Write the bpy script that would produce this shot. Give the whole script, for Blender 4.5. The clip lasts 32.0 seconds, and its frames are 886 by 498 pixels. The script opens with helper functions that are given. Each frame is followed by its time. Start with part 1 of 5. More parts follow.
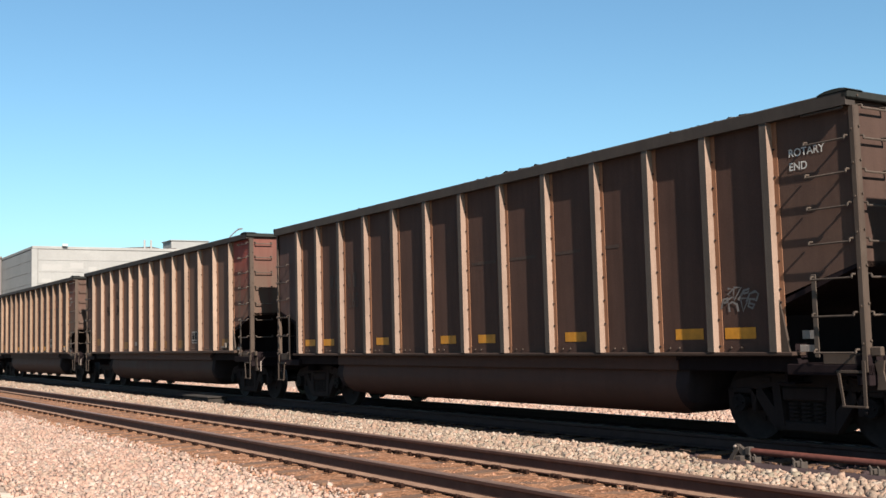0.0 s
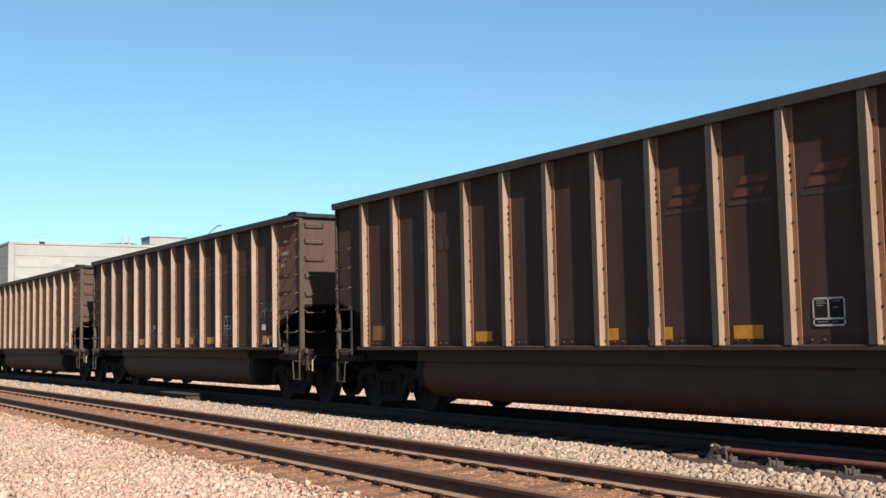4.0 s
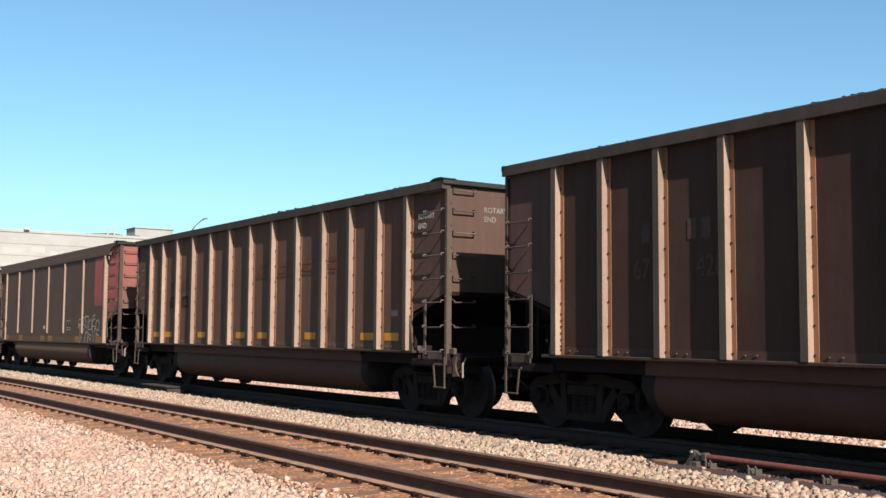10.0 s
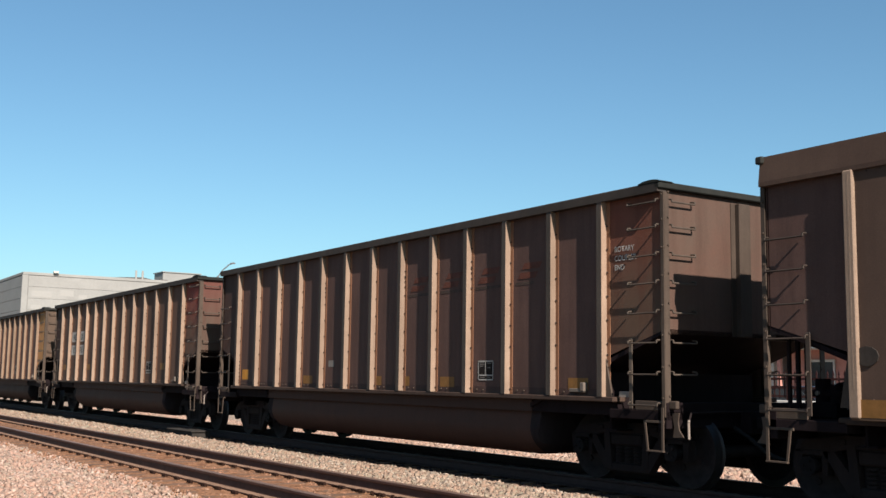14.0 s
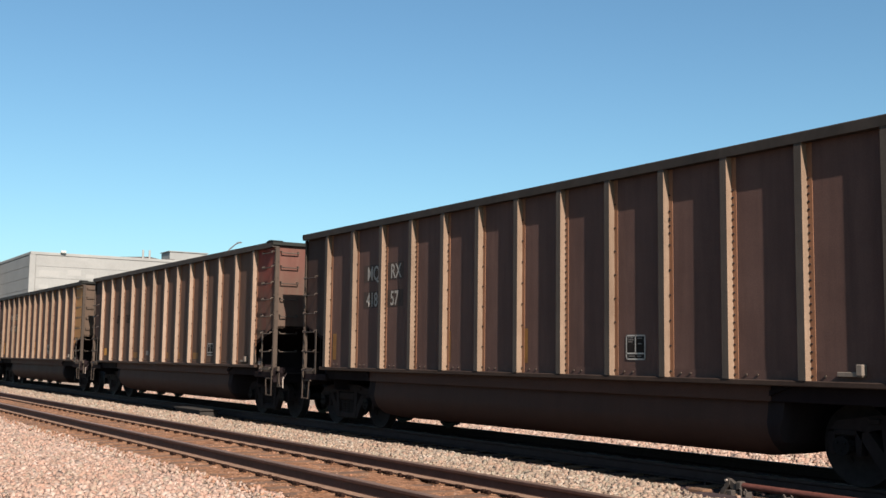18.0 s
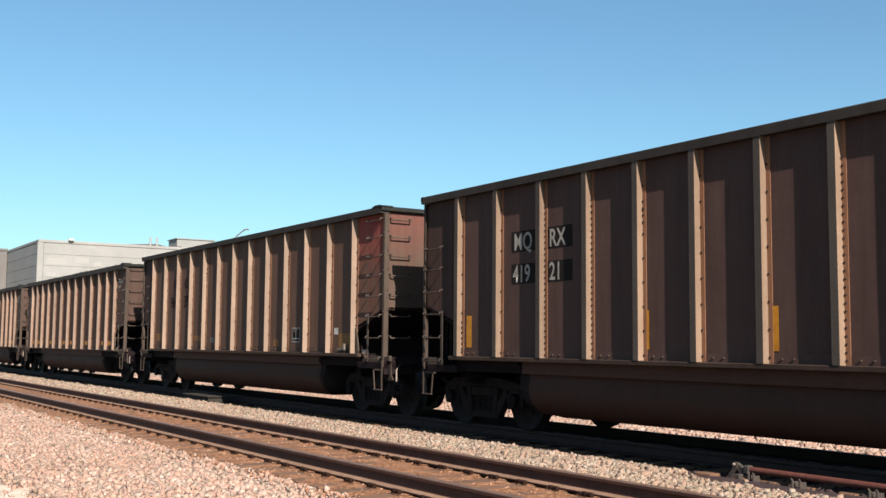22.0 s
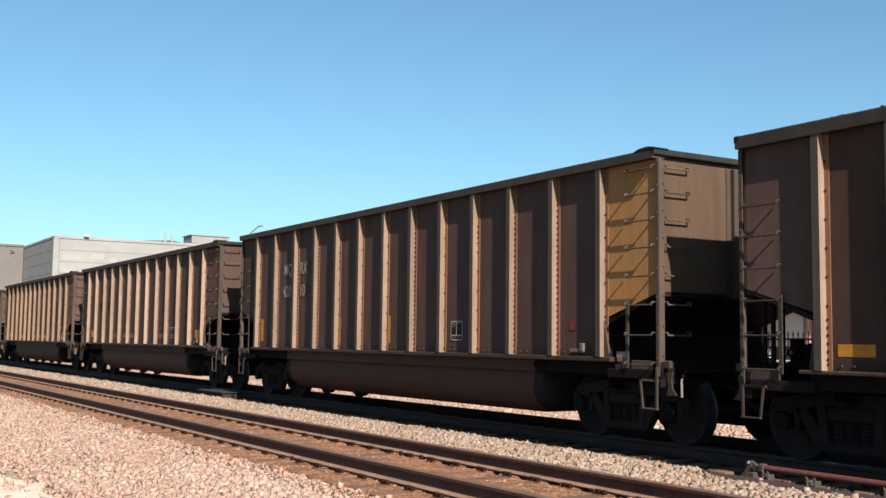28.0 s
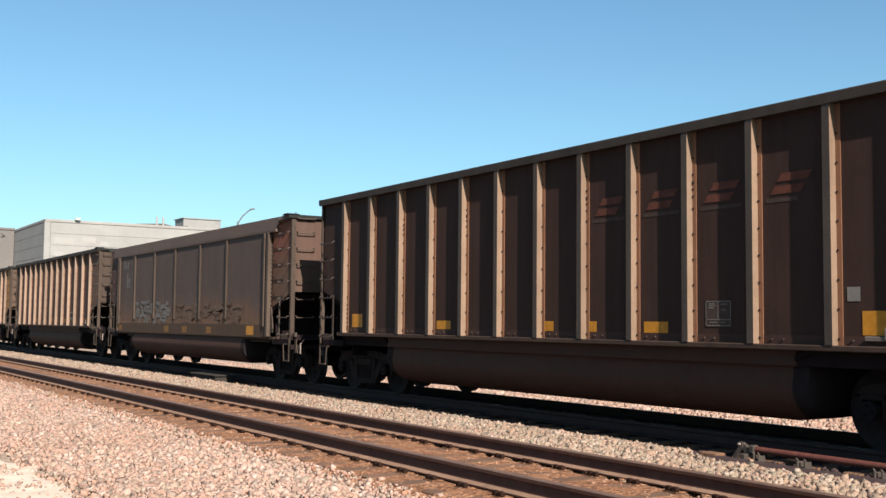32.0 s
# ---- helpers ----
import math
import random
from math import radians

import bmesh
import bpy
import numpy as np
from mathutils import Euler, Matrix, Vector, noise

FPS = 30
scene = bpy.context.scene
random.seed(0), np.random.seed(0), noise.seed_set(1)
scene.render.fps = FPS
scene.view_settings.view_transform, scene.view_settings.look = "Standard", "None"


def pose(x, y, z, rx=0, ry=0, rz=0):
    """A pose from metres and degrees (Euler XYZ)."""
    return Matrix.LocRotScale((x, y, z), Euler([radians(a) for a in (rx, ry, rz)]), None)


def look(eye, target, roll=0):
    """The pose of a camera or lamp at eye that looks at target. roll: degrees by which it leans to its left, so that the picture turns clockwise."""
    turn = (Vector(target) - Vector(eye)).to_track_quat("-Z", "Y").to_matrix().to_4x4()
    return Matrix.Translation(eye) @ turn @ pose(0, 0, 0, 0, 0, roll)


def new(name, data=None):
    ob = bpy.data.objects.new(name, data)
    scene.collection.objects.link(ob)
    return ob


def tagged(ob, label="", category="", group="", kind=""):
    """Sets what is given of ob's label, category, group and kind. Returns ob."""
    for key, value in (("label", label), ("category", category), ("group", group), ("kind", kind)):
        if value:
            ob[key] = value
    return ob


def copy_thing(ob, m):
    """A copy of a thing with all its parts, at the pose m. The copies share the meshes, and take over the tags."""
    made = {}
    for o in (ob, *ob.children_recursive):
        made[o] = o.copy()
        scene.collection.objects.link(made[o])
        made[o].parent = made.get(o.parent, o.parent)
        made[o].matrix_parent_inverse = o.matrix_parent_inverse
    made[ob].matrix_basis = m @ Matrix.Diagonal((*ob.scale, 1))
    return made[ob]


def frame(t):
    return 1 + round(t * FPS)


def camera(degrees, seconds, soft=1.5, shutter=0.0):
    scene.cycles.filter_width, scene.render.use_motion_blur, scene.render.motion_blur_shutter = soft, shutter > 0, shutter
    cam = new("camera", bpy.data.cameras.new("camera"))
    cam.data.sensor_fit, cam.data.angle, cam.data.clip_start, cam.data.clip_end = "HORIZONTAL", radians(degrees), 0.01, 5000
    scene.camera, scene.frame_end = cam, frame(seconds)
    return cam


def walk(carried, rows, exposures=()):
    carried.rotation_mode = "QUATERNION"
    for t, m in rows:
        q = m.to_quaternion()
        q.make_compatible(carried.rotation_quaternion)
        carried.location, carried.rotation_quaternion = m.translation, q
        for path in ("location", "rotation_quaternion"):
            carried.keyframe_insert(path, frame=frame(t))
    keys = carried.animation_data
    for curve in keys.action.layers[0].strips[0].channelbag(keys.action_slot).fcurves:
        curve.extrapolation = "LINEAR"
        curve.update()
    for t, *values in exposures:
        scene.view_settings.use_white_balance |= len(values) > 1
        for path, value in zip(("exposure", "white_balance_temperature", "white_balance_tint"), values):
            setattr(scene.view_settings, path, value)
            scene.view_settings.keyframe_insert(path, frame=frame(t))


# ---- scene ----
cam = camera(44.84, 32.0, soft=1.5, shutter=0.0)
EYE = (0.0, -10.97, 1.32)
# seconds, yaw, pitch, roll of the camera, which stands on one spot
TURNS = [
    (0.0, 57.62, 4.69, 1.51),
    (0.5, 57.36, 4.62, 1.14),
    (1.0, 56.97, 4.65, 0.94),
    (1.5, 56.79, 4.66, 0.94),
    (2.0, 56.79, 4.50, 0.97),
    (2.5, 56.70, 4.35, 1.06),
    (3.0, 56.54, 4.38, 1.27),
    (3.5, 56.54, 4.55, 1.27),
    (5.5, 56.39, 4.39, 0.71),
    (6.0, 56.06, 4.24, 0.85),
    (6.5, 55.55, 4.10, 0.25),
    (7.0, 55.39, 4.26, -0.54),
    (7.5, 55.56, 4.39, -0.62),
    (8.0, 55.55, 4.51, -0.73),
    (8.5, 55.55, 4.45, -0.51),
    (9.0, 55.55, 4.53, -0.37),
    (9.5, 55.64, 4.64, -0.51),
    (10.0, 55.64, 4.55, -0.39),
    (10.5, 55.75, 4.75, -0.12),
    (11.0, 55.81, 5.31, 0.27),
    (11.5, 55.86, 5.70, -0.28),
    (12.0, 56.24, 6.02, -1.26),
    (12.5, 56.46, 6.41, -1.22),
    (13.0, 56.70, 6.73, -1.19),
    (13.5, 56.84, 6.96, -0.88),
    (14.0, 56.99, 6.98, -0.82),
    (14.5, 57.06, 6.93, -0.77),
    (16.5, 57.18, 6.28, -0.57),
    (17.0, 57.25, 6.26, -0.65),
    (17.5, 57.27, 6.12, -0.80),
    (18.0, 57.34, 5.85, -0.75),
    (18.5, 57.40, 5.41, -0.69),
    (19.0, 57.43, 4.99, -0.81),
    (19.5, 57.66, 4.61, -0.88),
    (20.0, 57.84, 4.55, -1.00),
    (20.5, 58.08, 4.63, -0.80),
    (21.0, 58.08, 4.84, -0.55),
    (21.5, 57.84, 5.04, -0.44),
    (22.0, 57.73, 5.09, -0.49),
    (22.5, 57.68, 5.08, -0.52),
    (23.0, 57.68, 5.08, -0.38),
    (23.5, 57.73, 5.00, -0.31),
    (24.0, 57.81, 4.98, -0.41),
    (24.5, 57.80, 4.93, -0.15),
    (25.0, 57.82, 4.89, -0.17),
    (25.5, 57.93, 4.98, -0.14),
    (27.5, 58.26, 4.59, -0.02),
    (28.0, 58.46, 4.92, -0.69),
    (28.5, 58.75, 5.03, -0.72),
    (29.0, 59.28, 4.67, -0.66),
    (29.5, 59.42, 4.39, -0.02),
    (30.0, 59.09, 4.30, -0.18),
    (30.5, 58.78, 4.21, -0.27),
    (31.0, 58.50, 4.08, -0.41),
    (31.5, 58.20, 4.04, -0.40),
    (32.0, 58.05, 4.01, -0.58),
]
PATH = [(t, pose(*EYE, 90 + p, r, yaw)) for t, yaw, p, r in TURNS]
walk(cam, PATH, [(0, 1.37), (3.5, 1.37), (7, 1.45), (9, 1.45), (10, 1.46), (11, 1.45), (12, 1.31), (13, 1.21), (14, 1.15), (17, 1.12), (18.5, 1.22), (19.5, 1.29), (24, 1.30), (32, 1.30)])

# ---- sky and sun ----
SUN_WAY = Vector((1.0, -0.19, 0.735)).normalized()
world = bpy.data.worlds.new("world")
scene.world = world
world.use_nodes = True
wn = world.node_tree.nodes
sky = wn.new("ShaderNodeTexSky")
sky.sky_type = "NISHITA"
sky.sun_disc = False
sky.sun_elevation = math.asin(SUN_WAY.z)
sky.sun_rotation = math.atan2(SUN_WAY.x, SUN_WAY.y)
sky.air_density, sky.dust_density, sky.ozone_density = 1.0, 0.9, 1.0
wn["Background"].inputs["Strength"].default_value = 0.0535
clear = wn.new("ShaderNodeMix")
clear.data_type, clear.blend_type = "RGBA", "MULTIPLY"
clear.inputs[0].default_value, clear.inputs[7].default_value = 1.0, (0.735, 1.03, 1.11, 1)
world.node_tree.links.new(sky.outputs[0], clear.inputs[6])
world.node_tree.links.new(clear.outputs[2], wn["Background"].inputs[0])
sun = new("sun", bpy.data.lights.new("sun", "SUN"))
sun.data.energy, sun.data.angle, sun.data.color = 5.0, radians(0.53), (1.0, 0.89, 0.78)
sun.matrix_world = look((0, 0, 60), Vector((0, 0, 60)) - SUN_WAY)

# ---- train timing ----
PITCH = 16.18          # coupled length of one car


def train_x(t):
    """Where the middle of the car with number 0 stands on the track."""
    u = t / 16 - 1
    return -7.32 + 138.1615 + 146.6818 * u + 1.0715 * u ** 2 - 1.0651 * u ** 3 + 0.3258 * u ** 4 + 0.8703 * u ** 5


SLACK = {5: -0.075, 6: -0.03, 10: -0.12, 11: -0.08, 12: -0.08, 13: 0.07, 14: -0.27, 15: -0.12, 16: 0.055, 17: 0.03, 18: -0.05}   # play in the couplers


def car_x(k, t):
    return train_x(t) - PITCH * k + SLACK.get(k, 0.0)


# ---- materials ----
def mat(name, build):
    m = bpy.data.materials.new(name)
    m.use_nodes = True
    build(m.node_tree, m.node_tree.nodes["Principled BSDF"])
    return m


def node(nt, kind, **kw):
    n = nt.nodes.new("ShaderNode" + kind)
    for k, v in kw.items():
        n.inputs[k].default_value = v
    return n


def ramp(nt, fac, *stops):
    n = nt.nodes.new("ShaderNodeValToRGB")
    while len(n.color_ramp.elements) < len(stops):
        n.color_ramp.elements.new(0.5)
    for e, (p, c) in zip(n.color_ramp.elements, stops):
        e.position, e.color = p, (*c, 1)
    nt.links.new(fac, n.inputs[0])
    return n.outputs[0]


def mixed(nt, fac, a, b, mode="MIX"):
    n = nt.nodes.new("ShaderNodeMix")
    n.data_type, n.blend_type = "RGBA", mode
    for sock, v in ((n.inputs[0], fac), (n.inputs[6], a), (n.inputs[7], b)):
        if isinstance(v, (tuple, list)):
            sock.default_value = (*v, 1)
        elif isinstance(v, (int, float)):
            sock.default_value = v
        else:
            nt.links.new(v, sock)
    return n.outputs[2]


def coords(nt, scale=(1, 1, 1), world_space=False):
    tc = nt.nodes.new("ShaderNodeTexCoord")
    mp = node(nt, "Mapping", Scale=scale)
    if world_space:
        geo = nt.nodes.new("ShaderNodeNewGeometry")
        nt.links.new(geo.outputs["Position"], mp.inputs[0])
    else:
        nt.links.new(tc.outputs["Object"], mp.inputs[0])
    return mp.outputs[0]


def noise_at(nt, vec, scale, detail=5.0, rough=0.6):
    n = node(nt, "TexNoise", Scale=scale, Detail=detail, Roughness=rough)
    nt.links.new(vec, n.inputs["Vector"])
    return n.outputs[0]


def bumped(nt, bsdf, height, strength=0.3, distance=0.01):
    b = node(nt, "Bump", Strength=strength, Distance=distance)
    nt.links.new(height, b.inputs["Height"])
    nt.links.new(b.outputs[0], bsdf.inputs["Normal"])


def dusty(name, base, dust, rough=0.75, metal=0.0, streak=0.5, vary=0.25, worn=None, gloss=0.12):
    """Painted or bare metal under a coat of road dust, with streaks that run down."""
    def build(nt, bsdf):
        info = nt.nodes.new("ShaderNodeObjectInfo")
        v = coords(nt)
        add = nt.nodes.new("ShaderNodeVectorMath")
        add.operation = "ADD"
        mul = nt.nodes.new("ShaderNodeVectorMath")
        mul.operation = "SCALE"
        mul.inputs[0].default_value = (37.0, 11.0, 23.0)
        nt.links.new(info.outputs["Random"], mul.inputs["Scale"])
        nt.links.new(v, add.inputs[0])
        nt.links.new(mul.outputs[0], add.inputs[1])
        mp = node(nt, "Mapping", Scale=(5.5, 5.5, 0.5))
        nt.links.new(add.outputs[0], mp.inputs[0])
        streaks = noise_at(nt, mp.outputs[0], 1.0, 6.0, 0.65)
        blot = noise_at(nt, add.outputs[0], 1.3, 6.0, 0.7)
        grain = noise_at(nt, add.outputs[0], 60.0, 3.0, 0.7)
        f1 = ramp(nt, blot, (0.3, (0, 0, 0)), (0.72, (1, 1, 1)))
        c = mixed(nt, f1, base, dust)
        if worn:
            low, z0, z1 = worn
            sep = nt.nodes.new("ShaderNodeSeparateXYZ")
            nt.links.new(v, sep.inputs[0])
            wob = node(nt, "MapRange")
            nt.links.new(blot, wob.inputs[0])
            wob.inputs[3].default_value, wob.inputs[4].default_value = -0.9, 0.9
            up = nt.nodes.new("ShaderNodeMath")
            nt.links.new(sep.outputs[2], up.inputs[0])
            nt.links.new(wob.outputs[0], up.inputs[1])
            part_left = node(nt, "MapRange")
            part_left.inputs[1].default_value, part_left.inputs[2].default_value = z0, z1
            nt.links.new(up.outputs[0], part_left.inputs[0])
            c = mixed(nt, part_left.outputs[0], low, c)
        f2 = ramp(nt, streaks, (0.42, (0, 0, 0)), (0.75, (streak, streak, streak)))
        c = mixed(nt, f2, c, tuple(0.55 * x for x in base))
        f3 = ramp(nt, grain, (0.2, (0.80, 0.80, 0.80)), (0.8, (1.15, 1.15, 1.15)))
        c = mixed(nt, 1.0, c, f3, "MULTIPLY")
        f4 = ramp(nt, info.outputs["Random"], (0.0, (1 - vary, 1 - vary, 1 - vary)), (1.0, (1 + vary * 0.6, 1 + vary * 0.5, 1 + vary * 0.4)))
        c = mixed(nt, 1.0, c, f4, "MULTIPLY")
        nt.links.new(c, bsdf.inputs["Base Color"])
        r = ramp(nt, blot, (0.3, (rough - 0.12,) * 3), (0.8, (rough + 0.1,) * 3))
        nt.links.new(r, bsdf.inputs["Roughness"])
        bsdf.inputs["Metallic"].default_value = metal
        bsdf.inputs["Specular IOR Level"].default_value = gloss
        bumped(nt, bsdf, blot, 0.25, 0.02)
    return mat(name, build)


PANEL = dusty("dusty brown side sheet", (0.0645, 0.0375, 0.0326), (0.0870, 0.0522, 0.0450))
PANEL_RED = dusty("dark red-brown side sheet", (0.0401, 0.0220, 0.0180), (0.0545, 0.0311, 0.0251))
PANEL_DARK = dusty("dark brown side sheet", (0.0440, 0.0245, 0.0192), (0.0616, 0.0350, 0.0276))
PANEL_TAN = dusty("tan brown dusty side sheet", (0.0910, 0.0519, 0.0381), (0.1248, 0.0727, 0.0529))
SKIRT = dusty("yellow-brown dusty skirt", (0.0680, 0.0435, 0.0310), (0.0970, 0.0625, 0.0420), streak=0.3)
SMOOTH = dusty("grey brown smooth side sheet", (0.0504, 0.0322, 0.0254), (0.0657, 0.0431, 0.0339), streak=0.3)
TUB_TAN = dusty("yellow-brown dusty tub", (0.060, 0.0365, 0.0235), (0.084, 0.0520, 0.0325), streak=0.3)
OLD_SIDE = dusty("worn grey brown side sheet", (0.0671, 0.0495, 0.0432), (0.0912, 0.0679, 0.0594), streak=0.3, worn=((0.140, 0.080, 0.050), 1.15, 2.05))
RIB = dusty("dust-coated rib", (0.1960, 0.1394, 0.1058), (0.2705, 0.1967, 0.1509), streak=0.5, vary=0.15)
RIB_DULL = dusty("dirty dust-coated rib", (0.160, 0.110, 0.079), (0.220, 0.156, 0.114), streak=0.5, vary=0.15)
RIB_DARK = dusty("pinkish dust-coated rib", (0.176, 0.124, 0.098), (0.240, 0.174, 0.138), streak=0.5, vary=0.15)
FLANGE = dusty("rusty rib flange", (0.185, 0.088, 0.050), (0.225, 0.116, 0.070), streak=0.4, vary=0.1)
# Rib front darker than its sun side: the light difference is in the colour.
RIB_SHADE_FACE = dusty("grey worn rib face", (0.050, 0.041, 0.0355), (0.072, 0.060, 0.052), streak=0.5, vary=0.15)
CHORD = dusty("weathered top chord", (0.0288, 0.0240, 0.0216), (0.0496, 0.0408, 0.0360))
END_CHORD = dusty("green-black end chord", (0.014, 0.016, 0.015), (0.026, 0.026, 0.024))
SILL = dusty("dark side sill", (0.034, 0.022, 0.018), (0.056, 0.037, 0.029))
TUB = dusty("brown dusty tub", (0.0521, 0.0268, 0.0215), (0.0750, 0.0394, 0.0314), streak=0.3)
POST = dusty("grey tan post", (0.047, 0.0350, 0.0285), (0.075, 0.057, 0.046))
STEEL = dusty("dark greasy cast steel", (0.0173, 0.0140, 0.0152), (0.0274, 0.0209, 0.0200), gloss=0.03)
# Black that paints in the shade at the tub ends.
TUB_END_SHADE = dusty("soot black underframe", (0.0216, 0.0175, 0.0198), (0.0297, 0.0234, 0.0248), gloss=0.02)
# Near-black tone that paints in the shade of car gaps and underframes.
SHADE_STEEL = dusty("coal soot on hidden steel", (0.0125, 0.0088, 0.0100), (0.0170, 0.0125, 0.0135), gloss=0.02)
ROD = dusty("worn grab iron", (0.052, 0.041, 0.034), (0.086, 0.068, 0.056), rough=0.6)
# Dimmer copy of the grab iron; its colour holds the tail ladder's shade.
ROD_SHADED = dusty("sooty grab iron", (0.036, 0.028, 0.024), (0.058, 0.045, 0.038), rough=0.6)
WASHED = dusty("pale washed steel", (0.20, 0.165, 0.145), (0.26, 0.22, 0.195))
BRACKET = dusty("dusty grey bracket steel", (0.105, 0.088, 0.076), (0.150, 0.126, 0.108))
END_COLOURS = {
    "red": dusty("faded red end sheet", (0.25, 0.048, 0.040), (0.18, 0.058, 0.043), streak=0.6, worn=((0.095, 0.060, 0.043), 2.55, 3.45)),
    "pink": dusty("pinkish red end sheet", (0.31, 0.078, 0.076), (0.25, 0.080, 0.074), streak=0.4, worn=((0.085, 0.055, 0.043), 1.7, 2.5)),
    "rust": dusty("red-brown end sheet", (0.155, 0.052, 0.036), (0.12, 0.060, 0.042), streak=0.6, worn=((0.098, 0.062, 0.044), 2.4, 3.2)),
    "brown": dusty("brown end sheet", (0.12, 0.075, 0.054), (0.115, 0.076, 0.056)),
    "dark": dusty("dark brown end sheet", (0.056, 0.033, 0.026), (0.070, 0.043, 0.033)),
    "yellow": dusty("ochre yellow end sheet", (0.36, 0.185, 0.066), (0.29, 0.155, 0.074), streak=0.6),
    "orange": dusty("orange ochre end sheet", (0.32, 0.155, 0.05), (0.25, 0.14, 0.062), streak=0.6),
}
# Darker copies for sun-facing ends: the light is evened out in the colour.
END_SUN_TONED = {
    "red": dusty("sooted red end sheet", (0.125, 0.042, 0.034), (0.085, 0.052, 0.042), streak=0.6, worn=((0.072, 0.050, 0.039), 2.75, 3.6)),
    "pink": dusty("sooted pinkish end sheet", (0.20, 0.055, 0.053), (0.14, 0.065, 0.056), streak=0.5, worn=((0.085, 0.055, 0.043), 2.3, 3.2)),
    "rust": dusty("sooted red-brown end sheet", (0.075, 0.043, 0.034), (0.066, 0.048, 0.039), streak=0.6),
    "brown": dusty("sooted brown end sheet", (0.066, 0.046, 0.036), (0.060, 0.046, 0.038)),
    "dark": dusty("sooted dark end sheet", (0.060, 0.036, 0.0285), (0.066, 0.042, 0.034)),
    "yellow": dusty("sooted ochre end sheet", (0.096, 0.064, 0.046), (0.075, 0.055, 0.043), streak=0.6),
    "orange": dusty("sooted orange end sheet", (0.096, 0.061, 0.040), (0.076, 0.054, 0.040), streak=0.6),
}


def plain(name, colour, rough=0.6, metal=0.0, amount=0.25, scale=14.0):
    def build(nt, bsdf):
        v = coords(nt)
        n = noise_at(nt, v, scale, 6.0, 0.7)
        c = ramp(nt, n, (0.25, tuple(x * (1 - amount) for x in colour)), (0.75, tuple(min(1, x * (1 + amount * 0.5)) for x in colour)))
        nt.links.new(c, bsdf.inputs["Base Color"])
        bsdf.inputs["Roughness"].default_value = rough
        bsdf.inputs["Metallic"].default_value = metal
        bsdf.inputs["Specular IOR Level"].default_value = (0.02 if max(colour) < 0.03 else 0.15) if rough > 0.35 else 0.5
        bumped(nt, bsdf, n, 0.15, 0.01)
    return mat(name, build)


FADED_RED = plain("faded red reflector", (0.150, 0.032, 0.030), 0.6, amount=0.5, scale=9)
YELLOW = plain("reflective yellow mark", (0.42, 0.18, 0.020), 0.45, amount=0.35, scale=7)
FADED_YELLOW = plain("dust-covered yellow mark", (0.175, 0.085, 0.026), 0.6, amount=0.35, scale=7)
WHITE = plain("white stencil paint", (0.422, 0.403, 0.375), 0.6, amount=0.4, scale=20)
OFFWHITE = plain("greyed plate paint", (0.315, 0.297, 0.278), 0.6, amount=0.3, scale=9)
DIM_PLATE = plain("dust-dimmed white plate", (0.165, 0.150, 0.136), 0.6, amount=0.3, scale=9)
GRAFFITI = plain("pale spray paint", (0.240, 0.231, 0.222), 0.6, amount=0.5, scale=5)
FAINT = plain("faded spray paint", (0.138, 0.124, 0.116), 0.6, amount=0.5, scale=5)
STAIN = plain("rust-brown sprayed outline", (0.120, 0.078, 0.055), 0.7, amount=0.5, scale=5)
WORN_INK = plain("worn black stencil paint", (0.021, 0.016, 0.0135), 0.7, amount=0.5, scale=5)
INK = plain("black stencil paint", (0.018, 0.015, 0.014), 0.6, amount=0.3)
FAINT_INK = plain("faded black stencil paint", (0.050, 0.034, 0.028), 0.7, amount=0.4)
RED_INK = plain("faded red lettering", (0.095, 0.034, 0.023), 0.7, amount=0.5, scale=4)
GREY_INK = plain("grey letter paint", (0.27, 0.245, 0.22), 0.7, amount=0.4)
RUBBER = plain("black rubber hose", (0.02, 0.02, 0.02), 0.6)
TREAD = plain("polished wheel tread", (0.032, 0.029, 0.030), 0.38, 0.4)
WHEEL = plain("oily dark wheel steel", (0.024, 0.0200, 0.0205), 0.55, 0.0, amount=0.5, scale=6)
BEARING = plain("black bearing cap", (0.011, 0.010, 0.011), 0.5, 0.0)


def coal_build(nt, bsdf):
    v = coords(nt)
    n = noise_at(nt, v, 30.0, 8.0, 0.8)
    nt.links.new(ramp(nt, n, (0.3, (0.012, 0.011, 0.011)), (0.8, (0.06, 0.055, 0.05))), bsdf.inputs["Base Color"])
    bsdf.inputs["Roughness"].default_value = 0.55
    bumped(nt, bsdf, n, 0.9, 0.05)


COAL = mat("coal lumps", coal_build)


